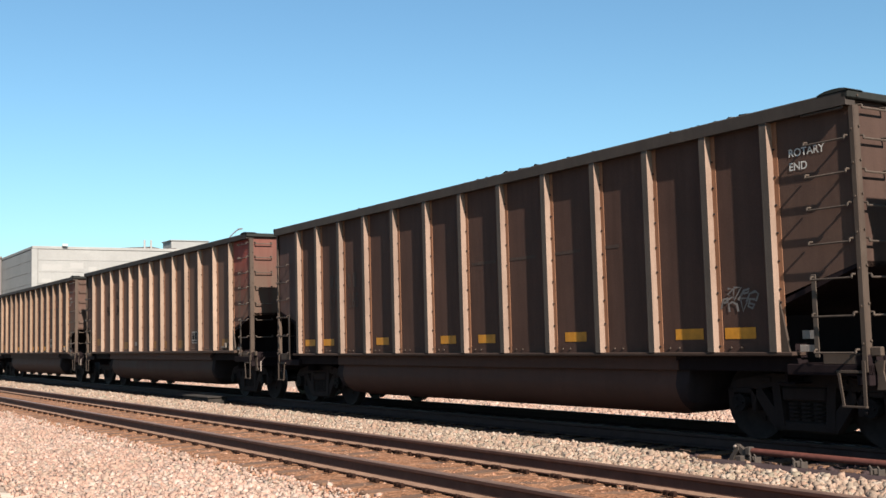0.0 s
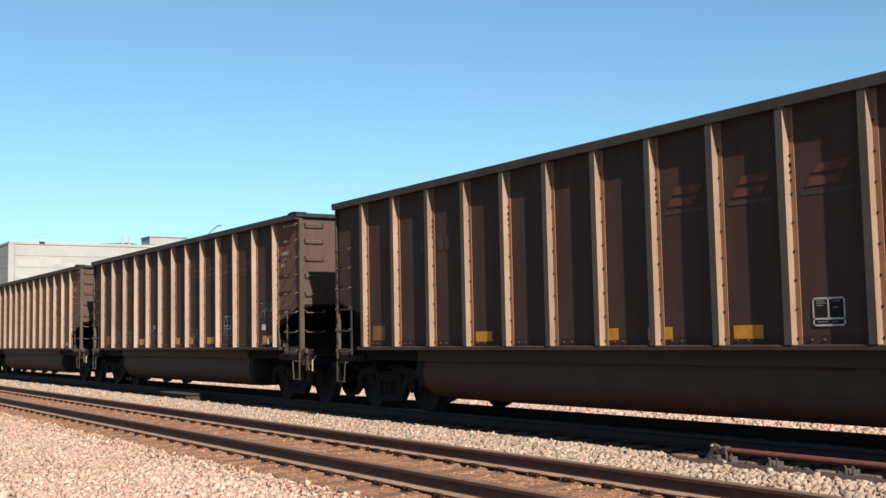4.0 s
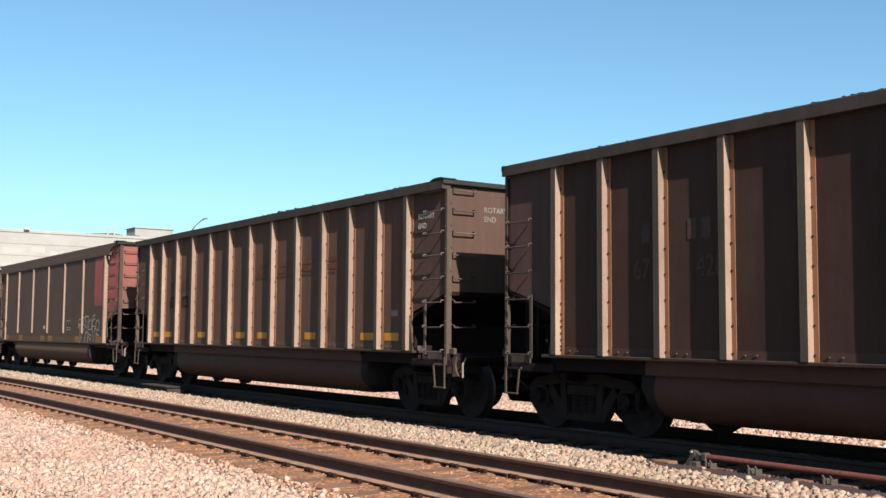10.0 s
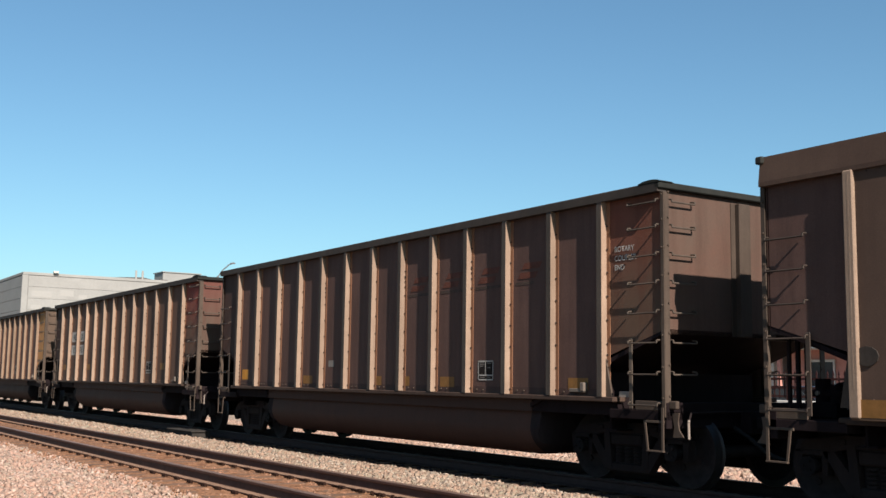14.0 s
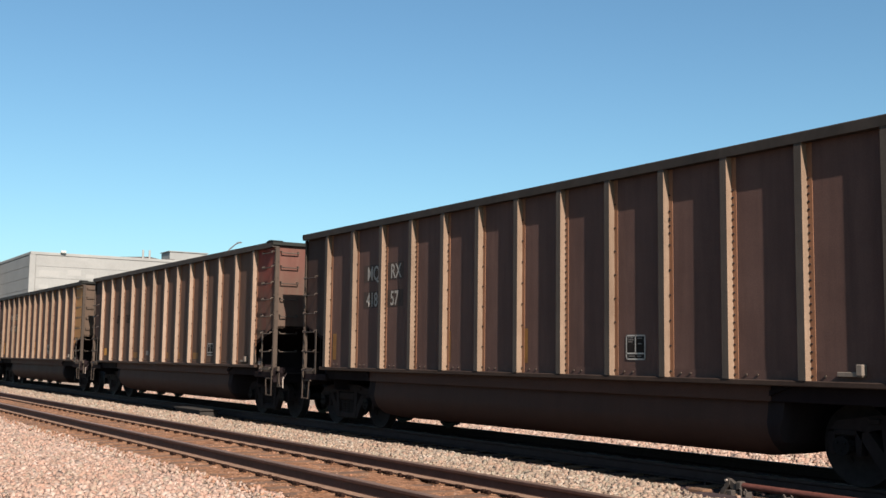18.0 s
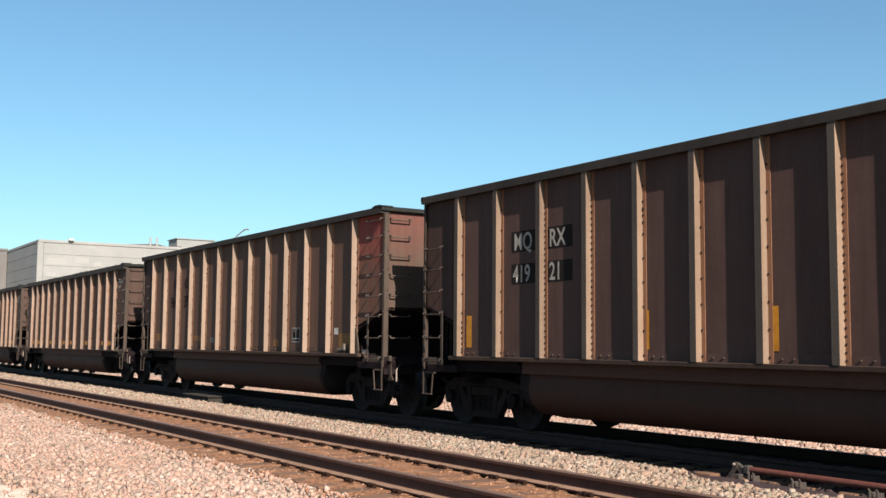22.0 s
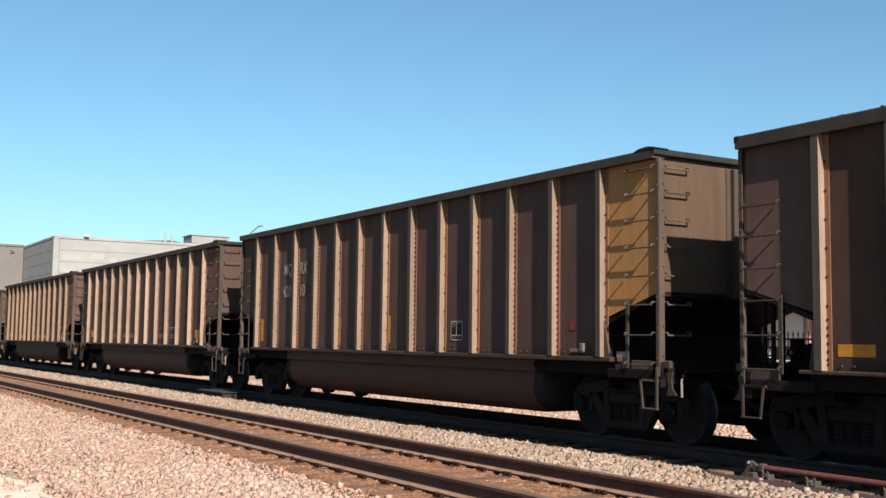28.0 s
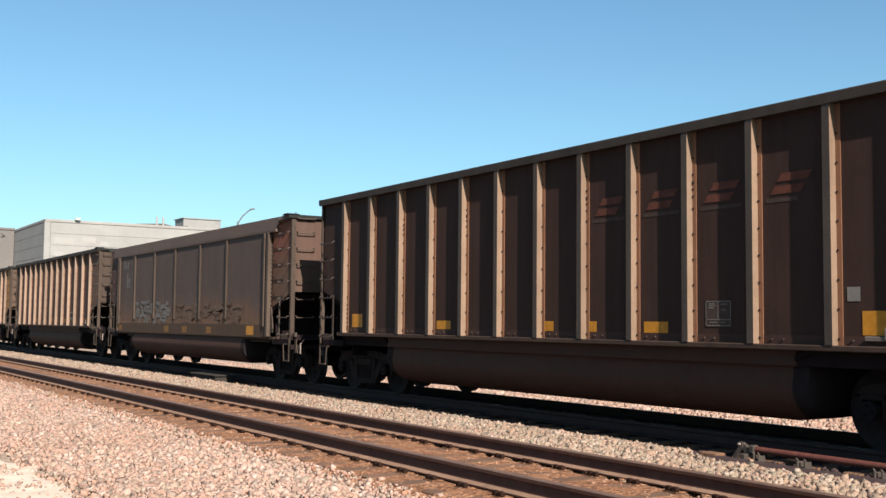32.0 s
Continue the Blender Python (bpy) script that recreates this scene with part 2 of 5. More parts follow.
def stone_material(name, warm):
    def build(nt, bsdf):
        geo = nt.nodes.new("ShaderNodeNewGeometry")
        v = coords(nt, world_space=True)
        big = noise_at(nt, v, 0.35, 4.0)
        fine = noise_at(nt, v, 45.0, 4.0)
        rows = ((0.0, (0.190, 0.152, 0.132)), (0.12, (0.245, 0.186, 0.156)), (0.30, (0.315, 0.216, 0.178)), (0.46, (0.238, 0.212, 0.176)), (0.60, (0.345, 0.262, 0.222)),
                (0.74, (0.285, 0.190, 0.152)), (0.86, (0.375, 0.312, 0.278)), (0.94, (0.310, 0.262, 0.232)), (1.0, (0.205, 0.174, 0.156)))
        stone = ramp(nt, geo.outputs["Random Per Island"], *[(p, tuple(x * w for x, w in zip(col, warm))) for p, col in rows])
        tint = ramp(nt, big, (0.3, (0.92, 0.85, 0.79)), (0.7, (1.06, 1.03, 1.0)))
        c = mixed(nt, 1.0, stone, tint, "MULTIPLY")
        c = mixed(nt, 1.0, c, ramp(nt, fine, (0.2, (0.75, 0.75, 0.75)), (0.8, (1.15, 1.15, 1.15))), "MULTIPLY")
        nt.links.new(c, bsdf.inputs["Base Color"])
        bsdf.inputs["Roughness"].default_value = 0.9
        bsdf.inputs["Specular IOR Level"].default_value = 0.15
        bumped(nt, bsdf, fine, 0.4, 0.01)
    return mat(name, build)


BALLAST = stone_material("crushed granite ballast", (1.0, 0.945, 0.925))
BALLAST_GREY = stone_material("dusty grey-green ballast", (0.82, 0.835, 0.795))
BALLAST_RUST = stone_material("rust-stained ballast", (0.82, 0.62, 0.50))


def ground_build(nt, bsdf):
    v = coords(nt, world_space=True)
    vor = node(nt, "TexVoronoi", Scale=17.0)
    nt.links.new(v, vor.inputs["Vector"])
    big = noise_at(nt, v, 0.25, 5.0)
    fine = noise_at(nt, v, 50.0, 4.0)
    sep = nt.nodes.new("ShaderNodeSeparateXYZ")
    nt.links.new(vor.outputs["Color"], sep.inputs[0])
    c = ramp(nt, sep.outputs[0], (0.0, (0.132, 0.108, 0.090)), (0.3, (0.240, 0.180, 0.138)), (0.6, (0.270, 0.198, 0.153)), (1.0, (0.312, 0.252, 0.204)))
    c = mixed(nt, 1.0, c, ramp(nt, big, (0.3, (0.88, 0.84, 0.8)), (0.7, (1.06, 1.04, 1.0))), "MULTIPLY")
    c = mixed(nt, 1.0, c, ramp(nt, fine, (0.2, (0.75,) * 3), (0.8, (1.15,) * 3)), "MULTIPLY")
    nt.links.new(c, bsdf.inputs["Base Color"])
    bsdf.inputs["Roughness"].default_value = 0.95
    bumped(nt, bsdf, vor.outputs["Distance"], 0.7, 0.03)


GROUND = mat("gravel ground", ground_build)


def dirt_build(nt, bsdf):
    v = coords(nt, world_space=True)
    n = noise_at(nt, v, 5.0, 8.0, 0.75)
    vor = node(nt, "TexVoronoi", Scale=26.0)
    nt.links.new(v, vor.inputs["Vector"])
    sep = nt.nodes.new("ShaderNodeSeparateXYZ")
    nt.links.new(vor.outputs["Color"], sep.inputs[0])
    c = ramp(nt, n, (0.3, (0.105, 0.048, 0.027)), (0.5, (0.212, 0.108, 0.062)), (0.75, (0.295, 0.178, 0.118)))
    c = mixed(nt, 1.0, c, ramp(nt, sep.outputs[0], (0.0, (0.62, 0.6, 0.58)), (1.0, (1.3, 1.28, 1.25))), "MULTIPLY")
    nt.links.new(c, bsdf.inputs["Base Color"])
    bsdf.inputs["Roughness"].default_value = 0.95
    bsdf.inputs["Specular IOR Level"].default_value = 0.1
    bumped(nt, bsdf, vor.outputs["Distance"], 0.8, 0.03)


DIRT = mat("rust-stained fouled ballast", dirt_build)
# Ballast colour with deep shade painted in.
SHADE_BALLAST = plain("oil-blackened ballast", (0.042, 0.028, 0.0290), 0.95, amount=0.5, scale=20)
SAND = plain("pale sandy soil", (0.475, 0.395, 0.320), 0.95, amount=0.3, scale=3)
ASPHALT = plain("worn asphalt", (0.07, 0.065, 0.06), 0.9, amount=0.3)


def tie_build(nt, bsdf):
    info = nt.nodes.new("ShaderNodeObjectInfo")
    v = coords(nt, (3.0, 1.0, 3.0))
    n = noise_at(nt, v, 9.0, 8.0, 0.75)
    c = ramp(nt, n, (0.3, (0.062, 0.029, 0.015)), (0.6, (0.130, 0.067, 0.036)), (0.85, (0.186, 0.108, 0.065)))
    c = mixed(nt, 1.0, c, ramp(nt, info.outputs["Random"], (0.0, (0.75,) * 3), (1.0, (1.15,) * 3)), "MULTIPLY")
    nt.links.new(c, bsdf.inputs["Base Color"])
    bsdf.inputs["Roughness"].default_value = 0.9
    bumped(nt, bsdf, n, 0.7, 0.02)


TIE = mat("weathered creosoted wood", tie_build)
RAIL_RUST = plain("rusty rail steel", (0.080, 0.041, 0.033), 0.75, 0.2, amount=0.4, scale=8)
RAIL_DARK = plain("dark oiled rail steel", (0.042, 0.027, 0.026), 0.8, 0.0, amount=0.4, scale=8)
RAIL_TOP = plain("worn rail head", (0.06, 0.05, 0.045), 0.5, 0.5, amount=0.3, scale=5)
HEAD_RUST = plain("lightly rusted rail head", (0.186, 0.118, 0.090), 0.5, 0.4, amount=0.3, scale=5)
PLATE = plain("oil-dark rusty tie plate", (0.024, 0.013, 0.010), 0.85, 0.1, amount=0.5)
FOOT_DUST = plain("sandy dust on the rail foot", (0.190, 0.118, 0.083), 0.9, amount=0.35, scale=6)
PIPE = plain("red oxide pipe", (0.098, 0.036, 0.028), 0.6, 0.0, amount=0.4)
GALV = plain("weathered galvanised iron", (0.06, 0.050, 0.044), 0.6, 0.2, amount=0.3)
CONCRETE = plain("soot-stained concrete", (0.03, 0.026, 0.023), 0.9, amount=0.25, scale=6)


# ---- mesh tools ----
class Build:
    """Collects vertices and faces for one mesh."""

    def __init__(self):
        self.v, self.f = [], []

    def add(self, verts, faces):
        n = len(self.v)
        self.v += [tuple(p) for p in verts]
        self.f += [tuple(i + n for i in f) for f in faces]
        return self

    def box(self, x0, x1, y0, y1, z0, z1, c=0.0):
        if c <= 0:
            vs = [(x, y, z) for x in (x0, x1) for y in (y0, y1) for z in (z0, z1)]
            return self.add(vs, [(0, 1, 3, 2), (4, 6, 7, 5), (0, 4, 5, 1), (2, 3, 7, 6), (0, 2, 6, 4), (1, 5, 7, 3)])
        bm = bmesh.new()
        m = Matrix.Translation(((x0 + x1) / 2, (y0 + y1) / 2, (z0 + z1) / 2)) @ Matrix.Diagonal((x1 - x0, y1 - y0, z1 - z0, 1))
        bmesh.ops.create_cube(bm, size=1.0, matrix=m)
        bmesh.ops.bevel(bm, geom=bm.edges[:], offset=c, segments=1, affect="EDGES", profile=0.5)
        bm.verts.index_update()
        self.add([p.co[:] for p in bm.verts], [[p.index for p in f.verts] for f in bm.faces])
        bm.free()
        return self

    def prism(self, outline, axis, a, b):
        """An outline of 2D points drawn out along an axis from a to b."""
        n = len(outline)

        def at(p, w):
            return {"x": (w, p[0], p[1]), "y": (p[0], w, p[1]), "z": (p[0], p[1], w)}[axis]
        vs = [at(p, a) for p in outline] + [at(p, b) for p in outline]
        fs = [(i, (i + 1) % n, n + (i + 1) % n, n + i) for i in range(n)]
        return self.add(vs, fs + [tuple(range(n))[::-1], tuple(range(n, 2 * n))])

    def tube(self, p, q, r, n=8, r2=None):
        p, q = Vector(p), Vector(q)
        turn = (q - p).to_track_quat("Z", "Y").to_matrix()
        r2 = r if r2 is None else r2
        vs = [p + turn @ Vector((r * math.cos(2 * math.pi * i / n), r * math.sin(2 * math.pi * i / n), 0)) for i in range(n)]
        vs += [q + turn @ Vector((r2 * math.cos(2 * math.pi * i / n), r2 * math.sin(2 * math.pi * i / n), 0)) for i in range(n)]
        fs = [(i, (i + 1) % n, n + (i + 1) % n, n + i) for i in range(n)]
        return self.add(vs, fs + [tuple(range(n))[::-1], tuple(range(n, 2 * n))])

    def path(self, pts, r, n=6):
        for a, b in zip(pts, pts[1:]):
            self.tube(a, b, r, n)
        return self

    def spin(self, profile, axis_y, n=28):
        """A lathe round the y axis: profile of (radius, y)."""
        k = len(profile)
        vs = [(r * math.cos(2 * math.pi * i / n), y + axis_y, r * math.sin(2 * math.pi * i / n)) for i in range(n) for r, y in profile]
        fs = [(i * k + j, i * k + j + 1, ((i + 1) % n) * k + j + 1, ((i + 1) % n) * k + j) for i in range(n) for j in range(k - 1)]
        return self.add(vs, fs)

    def mirrored_y(self):
        return Build().add([(x, -y, z) for x, y, z in self.v], [tuple(f)[::-1] for f in self.f])

    def mirrored_x(self):
        return Build().add([(-x, y, z) for x, y, z in self.v], [tuple(f)[::-1] for f in self.f])

    def moved(self, dx=0, dy=0, dz=0):
        return Build().add([(x + dx, y + dy, z + dz) for x, y, z in self.v], self.f)

    def mesh(self, name, material, smooth=False):
        me = bpy.data.meshes.new(name)
        me.from_pydata(self.v, [], self.f)
        bm = bmesh.new()
        bm.from_mesh(me)
        bmesh.ops.recalc_face_normals(bm, faces=bm.faces[:])
        bm.to_mesh(me)
        bm.free()
        me.materials.append(material)
        if smooth:
            me.shade_smooth()
            me.set_sharp_from_angle(angle=radians(40))
        return me


def part(name, built, material, parent, label="", smooth=False):
    """One mesh object under a thing or a part; built is a Build or a finished mesh."""
    me = built if isinstance(built, bpy.types.Mesh) else built.mesh(name, material, smooth)
    ob = new(name, me)
    ob.parent = parent
    if label:
        ob["label"] = label
    return ob


def thing(name, label, category, group="", at=None):
    ob = new(name)
    tagged(ob, label, category, group)
    if at is not None:
        ob.matrix_basis = at
    return ob


# ---- ground ----
PROFILE = [(-2000, -0.9), (-60, -0.7), (-13, -0.42), (-9.5, -0.30), (-8.0, -0.22), (-6.7, -0.17), (-5.9, -0.15), (-3.8, -0.15), (-3.0, -0.13),
           (-2.25, -0.085), (-2.05, -0.10), (-1.85, -0.21), (-1.35, -0.22), (1.3, -0.2), (2.2, -0.24), (4.0, -0.45), (9.0, -0.45), (40, -0.4), (2000, -0.4)]


def ground_z(y):
    for (a, za), (b, zb) in zip(PROFILE, PROFILE[1:]):
        if a <= y <= b:
            return za + (zb - za) * (y - a) / (b - a)
    return -0.9


def ground_sheet():
    xs = [-2000, -900, -400, -200, -120, -90] + [-75 + 0.5 * i for i in range(170)] + [20, 60, 150, 350, 900, 2000]
    ys = [-2000, -700, -250, -100, -60, -35, -22, -16] + [-13 + 0.2 * i for i in range(100)] + [8, 10, 14, 20, 30, 60, 120, 300, 800, 2000]
    vs = []
    for x in xs:
        for y in ys:
            near = -80 < x < 15 and -13 <= y <= 6
            bump = (noise.noise(Vector((x * 0.8, y * 1.3, 0))) * 0.03 + noise.noise(Vector((x * 3, y * 3, 5))) * 0.012) if near else 0
            vs.append((x, y, ground_z(y) + bump - 0.02))
    m = len(ys)
    fs = [(i * m + j, (i + 1) * m + j, (i + 1) * m + j + 1, i * m + j + 1) for i in range(len(xs) - 1) for j in range(m - 1)]
    me = bpy.data.meshes.new("ground")
    me.from_pydata(vs, [], fs)
    me.materials.append(GROUND)
    me.materials.append(ASPHALT)
    # Mostly unseen ground towards the camera, made dark asphalt to lessen bounced light.
    for f in me.polygons:
        if f.center.y < -9.5:
            f.material_index = 1
    me.shade_smooth()
    tagged(new("ground", me), "pale pinkish gravel ground beside the railway", "ground", kind="structure")


ground_sheet()


def stones(name, label, areas, material, seed):
    """Crushed stone: many small jagged blocks, each turned its own way, in one mesh. areas: x0, x1, y0, y1, stones a square metre, size."""
    rng = np.random.default_rng(seed)
    cube = np.array([(x, y, z) for x in (-1, 1) for y in (-1, 1) for z in (-1, 1)], float)
    quads = np.array([(0, 1, 3, 2), (4, 6, 7, 5), (0, 4, 5, 1), (2, 3, 7, 6), (0, 2, 6, 4), (1, 5, 7, 3)])
    allv = []
    for x0, x1, y0, y1, per, size in areas:
        n = int((x1 - x0) * (y1 - y0) * per)
        px, py = rng.uniform(x0, x1, n), rng.uniform(y0, y1, n)
        pz = np.interp(py, [p[0] for p in PROFILE], [p[1] for p in PROFILE]) + rng.uniform(-0.022, 0.012, n)
        s = size * rng.uniform(0.6, 1.4, n)
        v = cube[None] * rng.uniform(0.5, 1.0, (n, 8, 3)) * (s[:, None] * rng.uniform(0.40, 1.45, (n, 3)))[:, None, :] * 0.5
        a = rng.normal(size=(n, 3, 3))
        q = np.linalg.qr(a)[0]
        v = np.einsum("nij,nkj->nki", q, v)
        v += np.stack([px, py, pz], -1)[:, None, :]
        allv.append(v.reshape(-1, 3))
    v = np.concatenate(allv)
    n = len(v) // 8
    f = (quads[None] + 8 * np.arange(n)[:, None, None]).reshape(-1)
    me = bpy.data.meshes.new(name)
    me.vertices.add(len(v))
    me.vertices.foreach_set("co", v.ravel().astype(np.float32))
    me.loops.add(len(f))
    me.loops.foreach_set("vertex_index", f.astype(np.int32))
    me.polygons.add(n * 6)
    me.polygons.foreach_set("loop_start", np.arange(0, n * 24, 4, dtype=np.int32))
    me.update(calc_edges=True)
    me.materials.append(material)
    tagged(new(name, me), label, "gravel", kind="stuff")


stones("ballast_shoulder", "loose pinkish granite ballast on the track shoulder",
       [(-27, -5, -8.42, -6.5, 570, 0.057), (-27, -5, -6.5, -6.05, 200, 0.045), (-58, -27, -9.2, -6.2, 160, 0.070), (-27, -18.4, -9.2, -8.42, 420, 0.057), (-18.4, -5, -8.62, -8.42, 190, 0.05), (-18.4, -5, -9.4, -8.62, 85, 0.042)], BALLAST, 3)
stones("ballast_between_tracks", "loose pale granite ballast heaped between the tracks",
       [(-27, -8.95, -3.85, -1.80, 640, 0.052), (-8.95, -3, -3.85, -2.42, 640, 0.052), (-27, -8.95, -2.7, -2.0, 130, 0.070), (-8.95, -3, -3.0, -2.45, 90, 0.066), (-8.6, -7.9, -2.45, -2.2, 60, 0.04), (-60, -27, -3.85, -1.7, 200, 0.068)], BALLAST_GREY, 4)
stones("ballast_in_track", "small rust-stained stones between the rusty rails",
       [(-30, -4, -6.3, -3.85, 170, 0.034)], BALLAST_RUST, 9)
stones("ballast_far_side", "sunlit pale ballast beyond the loaded track",
       [(-32, -3, 1.5, 4.4, 230, 0.06), (-36, -1, 4.4, 8.0, 120, 0.085), (-60, -32, 1.5, 6.0, 90, 0.085)], BALLAST, 5)
# Dark stones stand in for the shade below the cars.
stones("ballast_under_train", "ballast under the coal train, darkened as its shade",
       [(-45, 2, -1.7, 1.45, 120, 0.05)], SHADE_BALLAST, 6)


def patch(name, label, x0, x1, y0, y1, lift, material, seed, wobble=0.35):
    """A low sheet of soil that lies on the ground, with an uneven outline."""
    rng = random.Random(seed)
    nx, ny = int((x1 - x0) / 0.5) + 1, 10
    lo = [y0 + rng.uniform(-wobble, wobble) for _ in range(nx + 1)]
    hi = [y1 + rng.uniform(-wobble, wobble) for _ in range(nx + 1)]
    vs, fs = [], []
    for i in range(nx + 1):
        x = x0 + (x1 - x0) * i / nx
        for j in range(ny + 1):
            y = lo[i] + (hi[i] - lo[i]) * j / ny
            edge = min(j, ny - j, i, nx - i)
            vs.append((x, y, ground_z(y) + (lift if edge else -0.05) + noise.noise(Vector((x * 2, y * 2, seed))) * 0.015))
    fs = [(i * (ny + 1) + j, (i + 1) * (ny + 1) + j, (i + 1) * (ny + 1) + j + 1, i * (ny + 1) + j + 1) for i in range(nx) for j in range(ny)]
    me = bpy.data.meshes.new(name)
    me.from_pydata(vs, [], fs)
    me.materials.append(material)
    me.shade_smooth()
    tagged(new(name, me), label, "soil", kind="structure")


patch("track_bed", "rust-stained fouled ballast in the empty track", -130, 60, -6.25, -3.95, 0.02, DIRT, 2, 0.08)
# Dark sheet that paints the train's shade onto the track bed.
patch("oily_bed", "ballast bed in the train track, darkened as shade", -130, 60, -1.95, 1.42, 0.0, SHADE_BALLAST, 4, 0.05)
# The darkness of a recess, painted as a sheet along the rod.
patch("oily_trench", "dark trench along the derail rod", -8.93, 2, -2.40, -1.90, 0.012, SHADE_BALLAST, 5, 0.05)
patch("sandy_patch", "pale sandy soil at the edge of the ballast", -18.6, -8.0, -9.45, -8.46, 0.0, SAND, 7, 0.24)
patch("asphalt_strip", "grey worn asphalt beside the sandy soil", -13.5, -6.0, -10.4, -9.35, 0.03, ASPHALT, 8, 0.12)

# ---- tracks ----
RAIL_SECTION = [(-0.07, 0), (0.07, 0), (0.07, 0.012), (0.012, 0.032), (0.009, 0.115), (0.034, 0.13), (0.036, 0.158), (0.03, 0.168),
                (-0.03, 0.168), (-0.036, 0.158), (-0.034, 0.13), (-0.009, 0.115), (-0.012, 0.032), (-0.07, 0.012)]


def rail_part(parent, y, z_top, side_mat, top_mat, x0, x1, label, foot_mat=None):
    b = Build().prism([(p + y, q + z_top - 0.168) for p, q in RAIL_SECTION], "x", x0, x1)
    me = b.mesh("rail", side_mat)
    me.materials.append(top_mat)
    me.materials.append(foot_mat or side_mat)
    for f in me.polygons:
        if f.normal.z > 0.5 and f.center.z > z_top - 0.02:
            f.material_index = 1
        elif f.normal.z > 0.5 and f.center.z < z_top - 0.12 and foot_mat:
            f.material_index = 2
    part("rail", me, side_mat, parent, label)


def track(name, label, yc, z_top, x0, x1, side_mat, top_mat, first, count, plates):
    tr = tagged(new(name), label, "railway track", kind="structure")
    for y in (yc - 0.75, yc + 0.75):
        rail_part(tr, y, z_top, side_mat, top_mat, x0, x1, "long steel rail, " + ("rusty" if plates else "dark and worn bright on top"), FOOT_DUST if plates else None)
    base = z_top - 0.168 - 0.018
    tie = Build().box(-0.115, 0.115, -1.29, 1.29, -0.16, 0, 0.012).mesh("sleeper", TIE)
    plate = Build().prism([(-0.095, -0.18), (0.085, -0.185), (0.095, 0.18), (-0.085, 0.185)], "z", 0, 0.005)
    for sx in (-0.05, 0.035):
        for sy in (-0.15, 0.15):
            plate.box(sx - 0.034, sx + 0.034, sy - 0.022, sy + 0.022, 0.003, 0.050, 0.008)
    plate_me = plate.mesh("tie_plate", DIRT)
    plate_me.materials.append(PLATE)
    for f in plate_me.polygons:
        if f.center.z > 0.0055 or 0.00001 < f.area < 0.0008:
            f.material_index = 1
    anchor_me = Build().box(-0.02, 0.02, -0.095, 0.095, -0.03, 0.004).box(-0.02, 0.02, -0.098, -0.07, -0.03, 0.022).mesh("rail_anchor", PLATE)
    rng = random.Random(int(abs(yc) * 10))
    for i in range(count):
        x = first + 0.53 * i + rng.uniform(-0.03, 0.03)
        s = part("sleeper", tie, TIE, tr)
        s.matrix_basis = pose(x, yc + rng.uniform(-0.03, 0.03), base + rng.uniform(-0.006, 0.0), 0, 0, rng.uniform(-1.2, 1.2))
        if plates and -32 < x < -2:
            for y in (yc - 0.75, yc + 0.75):
                part("tie_plate", plate_me, PLATE, tr).matrix_basis = pose(x, y, base + 0.002)
                if rng.random() < 0.15:
                    part("rail_anchor", anchor_me, PLATE, tr).matrix_basis = pose(x + 0.16, y, base + 0.02)
    return tr


track("empty_track", "empty rusty railway track with worn wooden sleepers", -4.81, 0.06, -900, 600, RAIL_RUST, HEAD_RUST, -60.0, 122, True)
track("train_track", "dark railway track under the moving coal train", 0.0, 0.0, -900, 600, RAIL_DARK, RAIL_TOP, -45.0, 84, False)

# ---- derail rod beside the train track ----
dr = thing("derail_rod", "red-brown iron rod with a grey hinged lever beside the track", "track device")
part("rod", Build().tube((-8.40, -1.62, -0.035), (-4.2, -1.62, -0.035), 0.036, 12), PIPE, dr, "red oxide steel rod", True)
lever = part("lever", Build().prism([(-8.735, -0.24), (-8.69, -0.24), (-8.60, -0.09), (-8.545, -0.03), (-8.545, 0.025), (-8.585, 0.035), (-8.625, -0.06), (-8.665, -0.10)], "y", -1.67, -1.625), GALV, dr, "grey cast lever leaning towards the rod")
part("knuckle", Build().prism([(-8.575, -0.02), (-8.55, 0.02), (-8.44, -0.045), (-8.46, -0.10), (-8.52, -0.085)], "y", -1.655, -1.60), GALV, dr, "grey knuckle")
part("clevis", Build().box(-8.46, -8.38, -1.665, -1.575, -0.085, 0.012, 0.014), GALV, dr, "grey rod end")
part("pivot_bolt", Build().tube((-8.575, -1.70, 0.012), (-8.575, -1.60, 0.012), 0.014, 8), WASHED, dr, "bright bolt head")
part("tie_rod", Build().tube((-8.46, -1.74, -0.155), (-7.66, -1.76, -0.165), 0.018, 8).box(-8.50, -8.42, -1.77, -1.70, -0.18, -0.08, 0.008), GALV, dr, "thin grey rod below the red one")
part("tie_rod", Build().tube((-7.35, -1.77, -0.15), (-6.6, -1.78, -0.16), 0.018, 8), GALV, dr, "thin grey rod below the red one")
for gx in (-8.27, -8.2, -7.68, -7.58, -6.75, -6.66, -5.4):
    part("guide_bracket", Build().box(gx - 0.012, gx + 0.012, -1.80, -1.70, -0.2, -0.075, 0.005).prism([(gx - 0.012, -0.075), (gx + 0.012, -0.075), (gx - 0.02, -0.04)], "y", -1.79, -1.77), GALV, dr, "small bent clip")
part("block", Build().box(-9.08, -8.84, -1.78, -1.62, -0.24, -0.12, 0.01), TIE, dr, "brown timber block")
cb = thing("cable_box", "low sooty concrete cable cover in the ballast", "cable box")
part("body", Build().box(-27.4, -25.6, -1.62, -1.15, -0.25, -0.03, 0.015), CONCRETE, cb)
